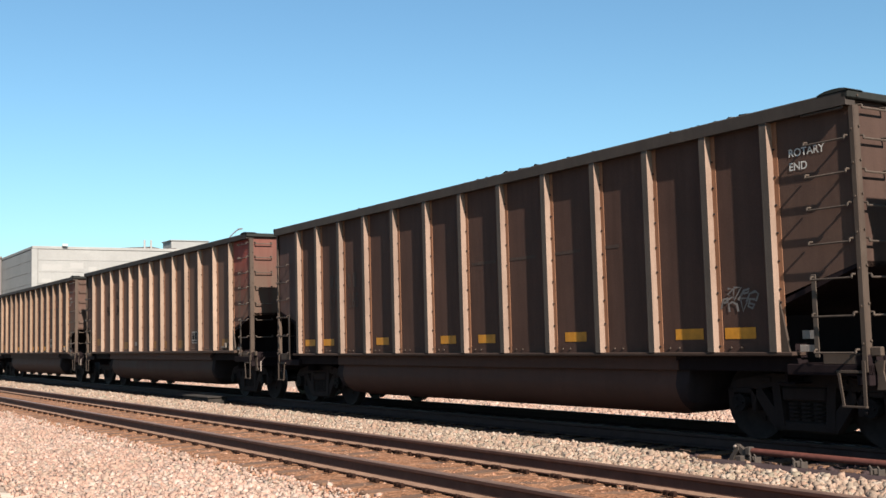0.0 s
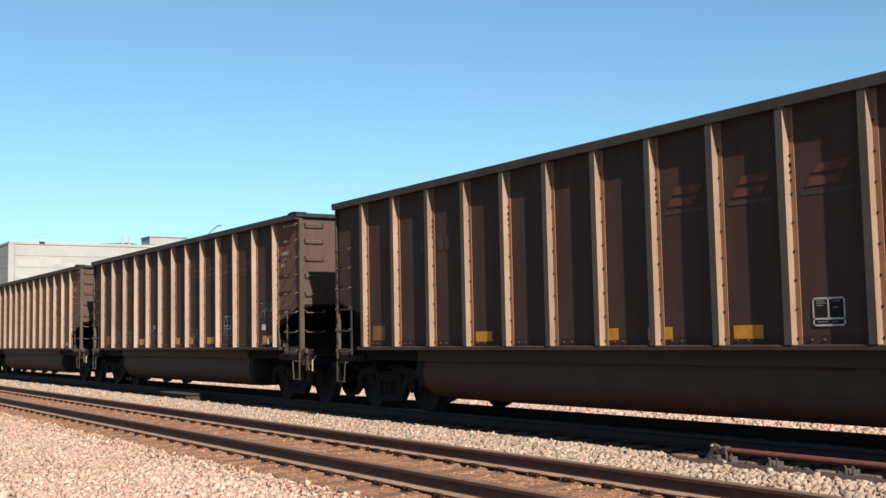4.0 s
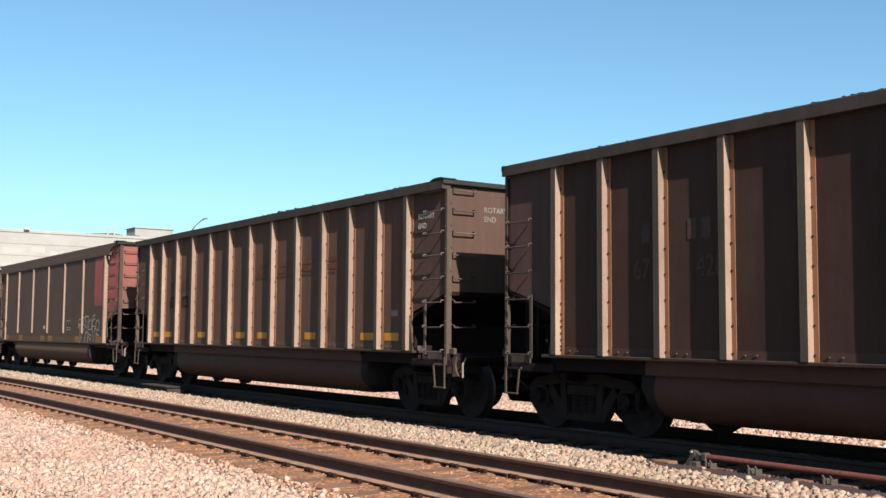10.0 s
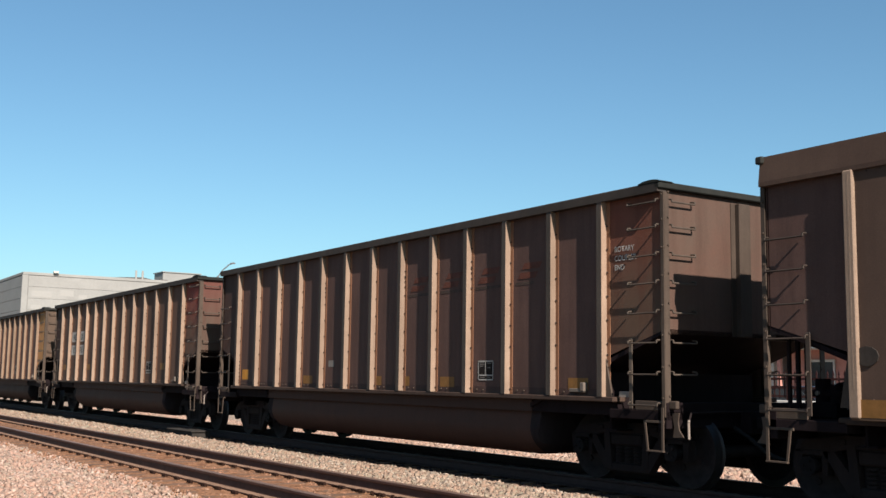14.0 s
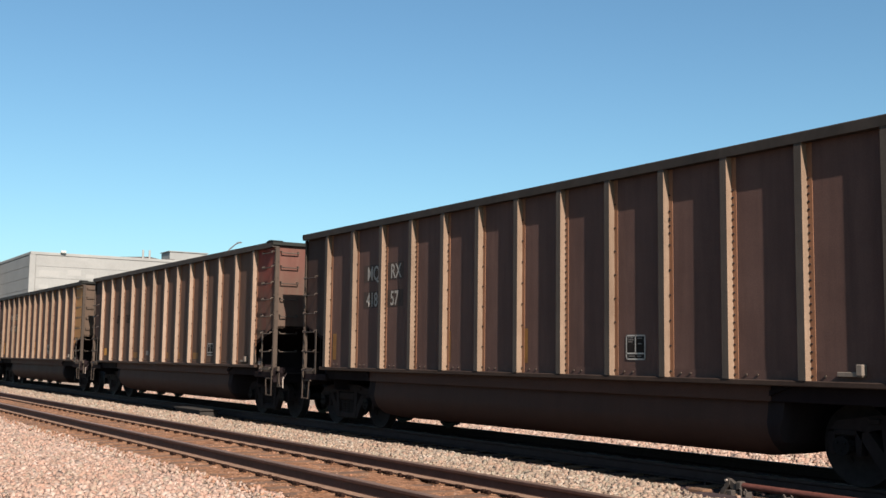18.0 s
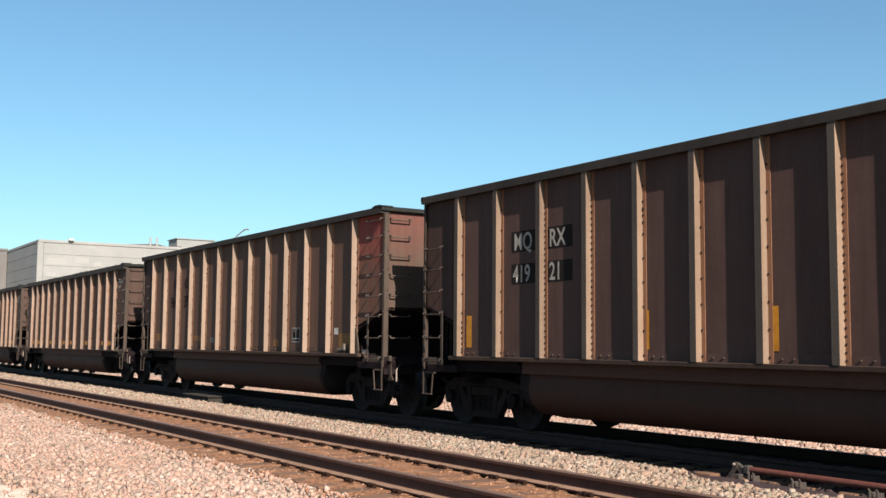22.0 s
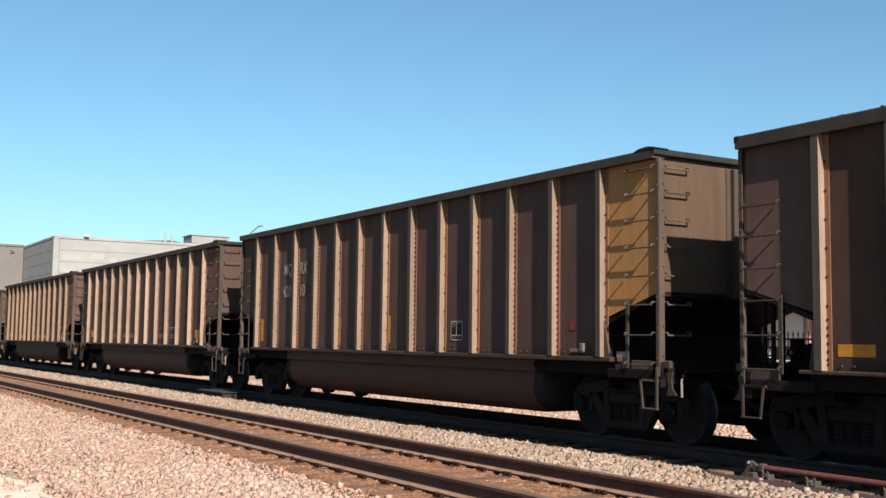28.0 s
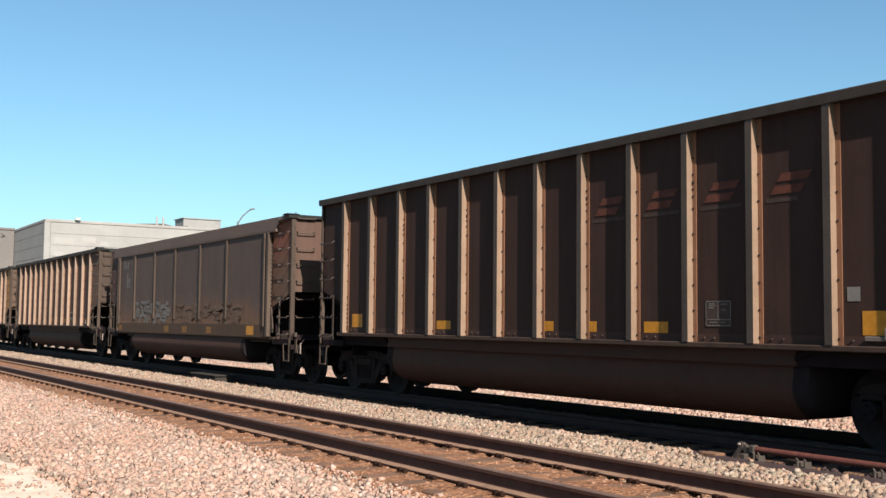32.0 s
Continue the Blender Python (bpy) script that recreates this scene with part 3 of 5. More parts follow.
part("lid", Build().box(-27.44, -25.56, -1.65, -1.12, -0.028, 0.005, 0.008), CONCRETE, cb)


# ---- distant buildings ----
def block_build(nt, bsdf):
    v = coords(nt, world_space=True)
    n = noise_at(nt, v, 0.35, 5.0, 0.6)
    g = noise_at(nt, v, 6.0, 4.0, 0.6)
    c = ramp(nt, n, (0.3, (0.185, 0.185, 0.180)), (0.6, (0.215, 0.215, 0.208)), (0.8, (0.245, 0.244, 0.236)))
    nt.links.new(mixed(nt, 1.0, c, ramp(nt, g, (0.2, (0.9,) * 3), (0.8, (1.06,) * 3)), "MULTIPLY"), bsdf.inputs["Base Color"])
    bsdf.inputs["Roughness"].default_value = 0.9


BLOCK = mat("pale grey concrete block", block_build)
BLOCK_WHITE = plain("whitewashed block", (0.245, 0.243, 0.235), 0.9, amount=0.1)
DARKWALL = plain("grey taupe stucco", (0.125, 0.117, 0.112), 0.9, amount=0.12, scale=1.0)
ROOFGREY = plain("grey roof metal", (0.20, 0.20, 0.195), 0.6, amount=0.15, scale=1.0)
ROOFDARK = plain("dark roof housing", (0.080, 0.067, 0.062), 0.8, amount=0.15, scale=1.0)
LAMPMETAL = plain("grey lamp metal", (0.135, 0.135, 0.140), 0.5, 0.5)


def warehouse():
    h = thing("warehouse", "windowless pale grey concrete block warehouse with a flat roof", "warehouse")
    top, x1, y0, y1 = 11.3, -110.0, 11.45, 52.0
    part("wall", Build().box(-150, x1 - 0.06, y0 + 0.06, y1, -0.5, top - 0.3), BLOCK, h, "pale block wall")
    part("parapet", Build().box(-150.1, x1 + 0.05, y0 - 0.05, y1 + 0.1, top - 0.3, top, 0.04), BLOCK, h, "thin pale parapet coping")
    part("roof", Build().box(-149.5, x1 - 0.6, y0 + 0.6, y1 - 0.5, top - 0.29, top + 0.01), ROOFGREY, h)
    course = 1.15
    z = -0.45
    rng = random.Random(4)
    while z < top - 0.9:
        z1 = min(z + course, top - 0.31)
        wall_strip = part("wall_panel", Build().box(-149.8, x1 + 0.02, y0 - 0.02, y0 + 0.05, z, z1 - 0.03, 0.01), BLOCK, h)
        part("wall_panel", Build().box(x1 - 0.05, x1 + 0.03, y0 + 0.5, y1, z, z1 - 0.02, 0.008), BLOCK, h)
        z += course
    part("corner_pier", Build().box(x1 - 0.3, x1 + 0.12, y0 - 0.12, y0 + 0.45, -0.5, top - 0.3, 0.03), BLOCK, h)
    for ya, yb, za, zb in ((12.3, 14.2, 8.9, 9.5), (15.0, 16.3, 9.1, 9.7), (12.3, 13.2, 7.7, 8.1), (16.8, 17.6, 8.9, 9.3), (12.3, 13.0, 6.2, 6.8)):
        part("repaired_block", Build().box(x1 + 0.02, x1 + 0.036, ya, yb, za, zb), BLOCK_WHITE, h, "whiter repaired blockwork")
    unit = part("roof_housing", Build().box(-119, -116, 27.3, 31.6, top - 0.02, 12.75, 0.05), ROOFGREY, h, "grey rooftop plant housing")
    part("cap", Build().box(-119.1, -115.9, 27.2, 31.7, 12.75, 12.85), ROOFGREY, unit)
    part("roof_monitor", Build().prism([(20.4, top - 0.02), (26.2, top - 0.02), (26.2, 11.55), (24.4, 11.86), (20.4, 11.62)], "x", -117, -114), ROOFDARK, h, "low dark roof monitor")
    part("roof_monitor", Build().box(-117, -114, 26.3, 27.2, top - 0.02, 11.75, 0.03), ROOFDARK, h)
    for vy in (23.4, 24.1):
        part("vent_pipe", Build().tube((-113, vy, top - 0.02), (-113, vy, 12.45), 0.11, 8), BLOCK_WHITE, h, "white vent pipe")
    part("flood_light", Build().box(-109.9, -109.6, 14.2, 14.7, top, top + 0.22, 0.03), WHITE, h)
    t = thing("stair_tower", "grey taupe tower block beside the pale warehouse", "tower")
    part("wall", Build().box(-133, -125.6, 8.3, 11.35, -0.5, 11.2), DARKWALL, t)
    part("coping", Build().box(-133.1, -125.5, 8.2, 11.4, 11.2, 11.45, 0.03), DARKWALL, t)
    part("wall_lamp", Build().tube((-125.6, 10.4, 10.5), (-125.1, 9.9, 10.75), 0.05, 6), LAMPMETAL, t)
    part("downpipe", Build().tube((-125.5, 8.45, -0.4), (-125.5, 8.45, 9.5), 0.06, 6), LAMPMETAL, t)


warehouse()
lamp = thing("street_lamp", "tall grey street lamp with a bent arm", "street lamp")
part("pole", Build().tube((-56.2, 10.65, -0.45), (-56.2, 10.65, 6.85), 0.10, 10, 0.06), LAMPMETAL, lamp)
part("arm", Build().path([(-56.2, 10.65, 6.8), (-56.12, 10.9, 7.2), (-56.0, 11.2, 7.5), (-55.95, 11.32, 7.56)], 0.035, 8), LAMPMETAL, lamp)
part("lamp_head", Build().prism([(11.25, 7.53), (11.5, 7.56), (11.52, 7.60), (11.4, 7.64), (11.26, 7.60)], "x", -56.02, -55.86), LAMPMETAL, lamp)

# ---- what shows through the gaps between the cars ----
BRICK = plain("salmon painted brick", (0.44, 0.215, 0.180), 0.9, amount=0.25, scale=3)
FASCIA = plain("white painted fascia", (0.45, 0.44, 0.42), 0.6, amount=0.08)
GLASS = plain("dark window glass", (0.04, 0.045, 0.05), 0.1, 0.0)
FENCE = plain("dark red fence paint", (0.030, 0.011, 0.010), 0.6)
CARDARK = plain("black car paint", (0.012, 0.012, 0.014), 0.25, amount=0.05)
PALE = plain("pale stucco", (0.279, 0.257, 0.234), 0.9, amount=0.1, scale=1.0)


def low_building(name, label, x0, x1, wall_mat, wall_label, step, porch):
    h = thing(name, label, "building")
    part("wall", Build().box(x0, x1, 34, 44, -0.5, 3.1), wall_mat, h, wall_label)
    part("fascia", Build().box(x0 - 0.3, x1 + 0.3, 32.6, 44.4, 3.1, 3.45, 0.03), FASCIA, h, "white fascia board")
    part("roof", Build().prism([(32.4, 3.45), (44.6, 3.45), (41, 5.2), (36, 5.2)], "x", x0 - 0.4, x1 + 0.4), ROOFDARK, h)
    x = x0 + 1.5
    while x + 2 < x1:
        w = part("window", Build().box(x, x + 1.3, 33.95, 34.02, 1.2, 2.5), GLASS, h, "dark glass window")
        part("window_frame", Build().box(x - 0.1, x + 1.4, 33.9, 33.97, 2.5, 2.62).box(x - 0.1, x + 1.4, 33.88, 33.97, 1.1, 1.2).box(x - 0.1, x, 33.9, 33.97, 1.2, 2.5).box(x + 1.3, x + 1.4, 33.9, 33.97, 1.2, 2.5).box(x + 0.61, x + 0.69, 33.9, 33.97, 1.2, 2.5), FASCIA, w)
        if porch:
            part("column", Build().box(x - 1.2, x - 1.0, 32.8, 33.0, -0.45, 3.1, 0.01), BRICK, h, "salmon porch column")
        x += step


def station():
    low_building("brick_building", "low salmon brick building with a white fascia and windows", -36.8, -6, BRICK, "salmon brick wall", 4.2, True)
    low_building("white_building", "low white clapboard building with dark windows", -75, -37.7, FASCIA, "white clapboard wall", 2.3, False)
    w = thing("low_wall", "low dark wall with a pale sunlit coping under the railing", "wall")
    part("wall", Build().box(-38.2, -4.2, 11.88, 12.12, -0.5, 0.86), CONCRETE, w, "sooty dark wall")
    # White coping: the sunlight on the wall top is put into its colour.
    part("coping", Build().box(-38.25, -4.15, 11.80, 12.20, 0.86, 0.93, 0.015), FASCIA, w, "pale coping that paints in the sunlit wall top")
    f = thing("railing", "dark red metal railing with pointed tips beyond the tracks", "railing")
    for i in range(15):
        x = -38 + 2.4 * i
        part("post", Build().box(x - 0.04, x + 0.04, 11.96, 12.04, 0.93, 1.56), FENCE, f)
    for z in (1.04, 1.26, 1.49):
        part("rail", Build().box(-38, -4.4, 11.98, 12.02, z - 0.03, z + 0.03), FENCE, f)
    picket = Build().box(-0.014, 0.014, -0.012, 0.012, 0.99, 1.60).add([(-0.03, -0.012, 1.60), (0.03, -0.012, 1.60), (0.03, 0.012, 1.60), (-0.03, 0.012, 1.60), (0, 0, 1.73)], [(0, 1, 4), (1, 2, 4), (2, 3, 4), (3, 0, 4), (3, 2, 1, 0)]).mesh("baluster", FENCE)
    for i in range(200):
        x = -37.9 + 0.168 * i
        part("baluster", picket, FENCE, f).location = (x, 12.0, 0)


station()


def parked_car():
    v = thing("parked_car", "black parked estate car behind the railing", "car", "cars behind the railing")
    side = [(-2.3, 0.42), (2.2, 0.42), (2.3, 0.62), (2.25, 0.95), (1.2, 1.12), (0.55, 1.66), (0.3, 1.74), (-1.9, 1.74), (-2.15, 1.62), (-2.33, 1.0)]
    part("body", Build().prism(side, "y", -0.9, 0.9), CARDARK, v, "black bodywork")
    part("side_window", Build().prism([(0.2, 1.15), (0.95, 1.15), (0.45, 1.58), (0.2, 1.62)], "y", -0.912, 0.912), GLASS, v)
    part("side_window", Build().box(-0.85, 0.1, -0.912, 0.912, 1.15, 1.62), GLASS, v)
    part("side_window", Build().box(-1.85, -0.95, -0.912, 0.912, 1.15, 1.60), GLASS, v)
    for x in (-1.4, 1.4):
        w = part("wheel", Build().spin([(0.0, -0.92), (0.31, -0.92), (0.33, -0.86), (0.33, 0.86), (0.31, 0.92), (0.0, 0.92)], 0, 20).moved(x, 0, 0.33), RUBBER, v)
        part("rim", Build().spin([(0.0, -0.93), (0.2, -0.93), (0.21, -0.9), (0.21, 0.9), (0.2, 0.93), (0.0, 0.93)], 0, 16).moved(x, 0, 0.33), LAMPMETAL, w)
    part("bumper", Build().box(2.24, 2.38, -0.85, 0.85, 0.4, 0.6, 0.03), CARDARK, v)
    part("headlight", Build().box(2.2, 2.32, -0.85, -0.45, 0.68, 0.85, 0.02).box(2.2, 2.32, 0.45, 0.85, 0.68, 0.85, 0.02), FASCIA, v, "clear headlights")
    return v


pc = parked_car()
pc.matrix_basis = pose(-28.6, 25.0, -0.44, 0, 0, 3)
white_car = copy_thing(pc, pose(-34.6, 24.6, -0.44, 0, 0, 181))
tagged(white_car, "white parked estate car behind the railing")
for piece in white_car.children:
    if piece.name.split(".")[0] in ("body", "bumper"):
        piece.material_slots[0].link = "OBJECT"
        piece.material_slots[0].material = FASCIA
        if "label" in piece:
            piece["label"] = "white bodywork"
copy_thing(pc, pose(-21.8, 25.6, -0.44, 0, 0, -2))
# ---- coal cars ----
AXLE, WHEEL_R, TRUCK_X = 0.89, 0.457, 6.17
DEPTH = 0.108                    # how far ribs stand out from the side sheet
OUTER = 1.588
SHEET_Y = OUTER - DEPTH
# rib places along the light cars
XS = [-6.21, -5.13, -4.04, -3.005, -1.99, -0.985, 0.03, 1.035, 2.05, 3.055, 4.08, 5.145, 6.21]
RUNGS = (3.58, 3.26, 2.91, 2.56, 2.19, 1.82, 1.43, 1.05)


STUDDED, SLOPED = [], []


def wheelset_mesh():
    b = Build()
    prof = [(0.0, -0.06), (0.10, -0.06), (0.12, -0.035), (0.33, -0.02), (0.385, -0.055), (0.45, -0.055), (0.457, 0.03), (0.462, 0.055), (0.487, 0.075), (0.48, 0.085),
            (0.40, 0.085), (0.36, 0.03), (0.13, 0.045), (0.11, 0.09), (0.0, 0.09)]
    b.spin(prof, -0.79)
    b.add([(x, -y, z) for x, y, z in Build().spin(prof, -0.79).v], [tuple(f)[::-1] for f in Build().spin(prof, -0.79).f])
    b.tube((0, -1.12, 0), (0, 1.12, 0), 0.08, 14)
    for s in (-1, 1):
        b.tube((0, s * 1.10, 0), (0, s * 1.16, 0), 0.105, 14)
        for k in range(3):
            a = 2 * math.pi * k / 3
            b.tube((0.055 * math.cos(a), s * 1.16, 0.055 * math.sin(a)), (0.055 * math.cos(a), s * 1.18, 0.055 * math.sin(a)), 0.017, 6)
        for k in range(4):
            a = 2 * math.pi * k / 4 + 0.4
            b.box(0.22 * math.cos(a) - 0.03, 0.22 * math.cos(a) + 0.03, s * 0.83 - 0.01, s * 0.83 + 0.01, 0.22 * math.sin(a) - 0.03, 0.22 * math.sin(a) + 0.03)
    me = b.mesh("wheelset", WHEEL, True)
    me.materials.append(TREAD)
    me.materials.append(BEARING)
    for f in me.polygons:
        r = math.hypot(f.center.x, f.center.z)
        if r > 0.435 and abs(f.center.y) < 0.88:
            f.material_index = 1
        elif abs(f.center.y) > 1.09:
            f.material_index = 2
    return me


def side_frame_mesh():
    """A cast three-piece truck side frame with two windows, jaws for the axles and a nest of springs."""
    b = Build()
    y0, y1 = -1.085, -0.965
    b.prism([(-1.12, 0.60), (-0.98, 0.72), (-0.45, 0.80), (0.45, 0.80), (0.98, 0.72), (1.12, 0.60), (0.70, 0.60), (0.42, 0.66), (-0.42, 0.66), (-0.70, 0.60)], "y", y0, y1)
    for s in (-1, 1):
        b.prism([(s * 0.76, 0.62), (s * 0.60, 0.62), (s * 0.28, 0.24), (s * 0.42, 0.16)][::s], "y", y0, y1)
        b.prism([(s * 0.44, 0.70), (s * 0.33, 0.70), (s * 0.28, 0.20), (s * 0.40, 0.20)][::s], "y", y0 - 0.01, y1 + 0.01)
        b.prism([(s * 1.12, 0.62), (s * 1.02, 0.62), (s * 1.02, 0.36), (s * 1.09, 0.36)][::s], "y", y0, y1)
        b.prism([(s * 0.77, 0.62), (s * 0.68, 0.62), (s * 0.70, 0.36), (s * 0.76, 0.36)][::s], "y", y0, y1)
        b.box(s * AXLE - 0.14, s * AXLE + 0.14, y0 - 0.01, y1 + 0.01, 0.565, 0.63, 0.01)
        b.box(s * 0.52 - 0.07, s * 0.52 + 0.07, y0 - 0.02, y0 + 0.01, 0.70, 0.76, 0.008)
    b.box(-0.42, 0.42, y0, y1, 0.15, 0.27, 0.02)
    for sx in (-0.17, 0.0, 0.17):
        for k in range(5):
            b.tube((sx, -1.025, 0.275 + 0.045 * k), (sx, -1.025, 0.30 + 0.045 * k), 0.068, 10)
    b.box(-0.28, 0.28, -1.02, -0.97, 0.26, 0.52)
    b.box(-0.30, 0.30, -1.10, -0.9, 0.50, 0.655, 0.02)
    return b


WHEELSET_ME = wheelset_mesh()
FRAME_R = side_frame_mesh().mesh("side_frame", STEEL)
FRAME_L = side_frame_mesh().mirrored_y().mesh("side_frame", STEEL)
BOLSTER_ME = Build().box(-0.22, 0.22, -0.95, 0.95, 0.42, 0.66, 0.02).tube((0, 0, 0.64), (0, 0, 0.76), 0.2, 16).box(-0.5, -0.44, -0.8, 0.8, 0.36, 0.46, 0.01).box(0.44, 0.5, -0.8, 0.8, 0.36, 0.46, 0.01).mesh("truck", STEEL)
SHOE_ME = Build().prism([(0.36, 0.30), (0.43, 0.32), (0.415, 0.46), (0.43, 0.60), (0.36, 0.62), (0.34, 0.46)], "y", -0.84, -0.74).mesh("brake_shoe", STEEL)


def trucks(car):
    for s in (-1, 1):
        tr = part("truck", BOLSTER_ME, STEEL, car, "dark cast steel railway truck")
        tr.location = (s * TRUCK_X, 0, 0)
        part("side_frame", FRAME_R, STEEL, tr)
        part("side_frame", FRAME_L, STEEL, tr)
        for a in (-1, 1):
            w = part("wheelset", WHEELSET_ME, WHEEL, tr, "pair of dark steel wheels on an axle")
            w.location = (a * AXLE, 0, WHEEL_R)
        sh = part("brake_shoe", SHOE_ME, STEEL, tr)


def rib_mesh(z0, z1, bolts, sloped=False, lit=RIB):
    """A pressed rib with flanges and bolt heads; some cars have ribs with a sloping side and a narrow face."""
    name, d = "rib", DEPTH - 0.008
    out = [(-0.13, 0.0), (-0.13, -0.007), (-0.080, -0.007), (-0.078, -d), (-0.046, -d), (-0.042, -d + 0.006), (-0.016, -0.007), (0.06, -0.007), (0.06, 0.0)] if sloped else [(-0.09, 0.0), (-0.09, -0.007), (-0.052, -0.007), (-0.052, -d + 0.012), (-0.062, -d + 0.010), (-0.062, -d), (0.036, -d), (0.038, -d + 0.004), (0.036, -0.007), (0.10, -0.007), (0.10, 0.0)]
    b = Build().prism(out, "z", z0, z1)
    bx = 0.006 if sloped else 0.048
    zs = [z0 + 0.07 + 0.31 * k for k in range(int((z1 - z0) / 0.31))]
    if bolts == 1:
        zs += [z1 - 0.52, z1 - 0.61, z1 - 0.70, z1 - 0.79]
    elif bolts == 2:
        zs = [z0 + 0.05 + 0.085 * k for k in range(int((z1 - z0 - 0.3) / 0.085))]
    elif bolts == 3:
        zs += [z0 + 0.12 + 0.085 * k for k in range(6)]
    for z in zs:
        b.box(bx - 0.002, bx + 0.018, -0.023, -0.005, z - 0.010, z + 0.010, 0.003)
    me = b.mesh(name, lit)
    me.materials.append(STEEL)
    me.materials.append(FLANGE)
    me.materials.append(RIB_SHADE_FACE)
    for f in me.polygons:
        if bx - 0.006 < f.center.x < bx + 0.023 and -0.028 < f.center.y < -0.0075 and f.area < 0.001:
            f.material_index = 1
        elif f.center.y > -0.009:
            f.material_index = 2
        # Front face gets the shaded tone; the sun side keeps the pale one.
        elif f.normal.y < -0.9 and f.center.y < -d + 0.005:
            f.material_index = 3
    return me


def end_bay(zc0, zs1):
    """Sheet between the last rib and the corner post; its lower edge climbs towards the end of the car."""
    return [(6.24, 1.66), (7.278, 1.975), (7.278, zc0), (6.24, zc0)]


def grab(b, x0, x1, y, z, r=0.012):
    """A grab iron: a bar held off the sheet by two bent feet."""
    b.path([(x0, y + 0.06, z + 0.035), (x0, y, z + 0.03), (x0, y, z), (x1, y, z), (x1, y, z + 0.03), (x1, y + 0.06, z + 0.035)], r)


def coal_mesh(zt, seed, edge):
    rng = random.Random(seed)
    nx, ny = 320, 16
    vs = []
    for i in range(nx + 1):
        x = -7.05 + 14.1 * i / nx
        for j in range(ny + 1):
            y = -1.40 + 2.8 * j / ny
            e = min(1.0, (7.05 - abs(x)) / 1.2)
            z = zt - 0.06 + (0.06 + edge) * e + 0.12 * (1 - abs(y) / 1.4) * e + rng.uniform(-0.018, 0.018)
            z += noise.noise(Vector((x * 0.4, y * 0.6, seed))) * 0.04 * e
            z += noise.noise(Vector((x * 8.0, y * 8.0, seed + 9))) * 0.028 * e
            vs.append((x + rng.uniform(-0.015, 0.015), y, z))
    fs = [(i * (ny + 1) + j, (i + 1) * (ny + 1) + j, (i + 1) * (ny + 1) + j + 1, i * (ny + 1) + j + 1) for i in range(nx) for j in range(ny)]
    me = bpy.data.meshes.new("coal_load")
    me.from_pydata(vs, [], fs)
    me.materials.append(COAL)
    return me


def tub_build(z_top, z_bot, y_out=1.40):
    """One of the two rounded tubs that hang between the trucks: a section drawn along the car, rising at both ends."""
    b = Build()
    stations = [(-4.72, 0.60), (-4.66, 0.22), (-4.50, 0.04), (-4.2, -0.03), (-2.0, -0.03), (0, -0.03), (2.0, -0.03), (4.2, -0.03), (4.50, 0.04), (4.66, 0.22), (4.72, 0.60)]
    n = 12
    ring = len(stations)
    for x, lift in stations:
        pts = []
        low = z_bot + 0.03 + lift * (z_top - z_bot) * 0.95
        for k in range(n + 1):
            a = math.pi / 2 * k / n
            yy = y_out - 0.55 * (1 - math.cos(a))
            zz = max(low, z_bot + 0.42 - 0.42 * math.sin(a)) if k else z_bot + 0.42
            pts.append((x, -yy, max(zz, low)))
        pts = [(x, -y_out + 0.05, z_top)] + pts + [(x, -0.30, low), (x, -0.30, z_top)]
        b.v += pts
        m = len(pts)
    for i in range(ring - 1):
        for k in range(m):
            b.f.append((i * m + k, (i + 1) * m + k, (i + 1) * m + (k + 1) % m, i * m + (k + 1) % m))
    b.f.append(tuple(range(m)))
    b.f.append(tuple(range((ring - 1) * m, ring * m))[::-1])
    return b


def tubs(car, z_top, z_bot, y_out, material=TUB):
    for b in (tub_build(z_top, z_bot, y_out), tub_build(z_top, z_bot, y_out).mirrored_y()):
        me = b.mesh("tub", material, True)
        me.materials.append(TUB_END_SHADE)
        # Both ends are coloured black in place of shade from truck and sill.
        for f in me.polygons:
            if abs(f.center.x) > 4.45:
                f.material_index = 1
        part("tub", me, material, car, "rounded brown tub with shade-dark ends between the trucks")


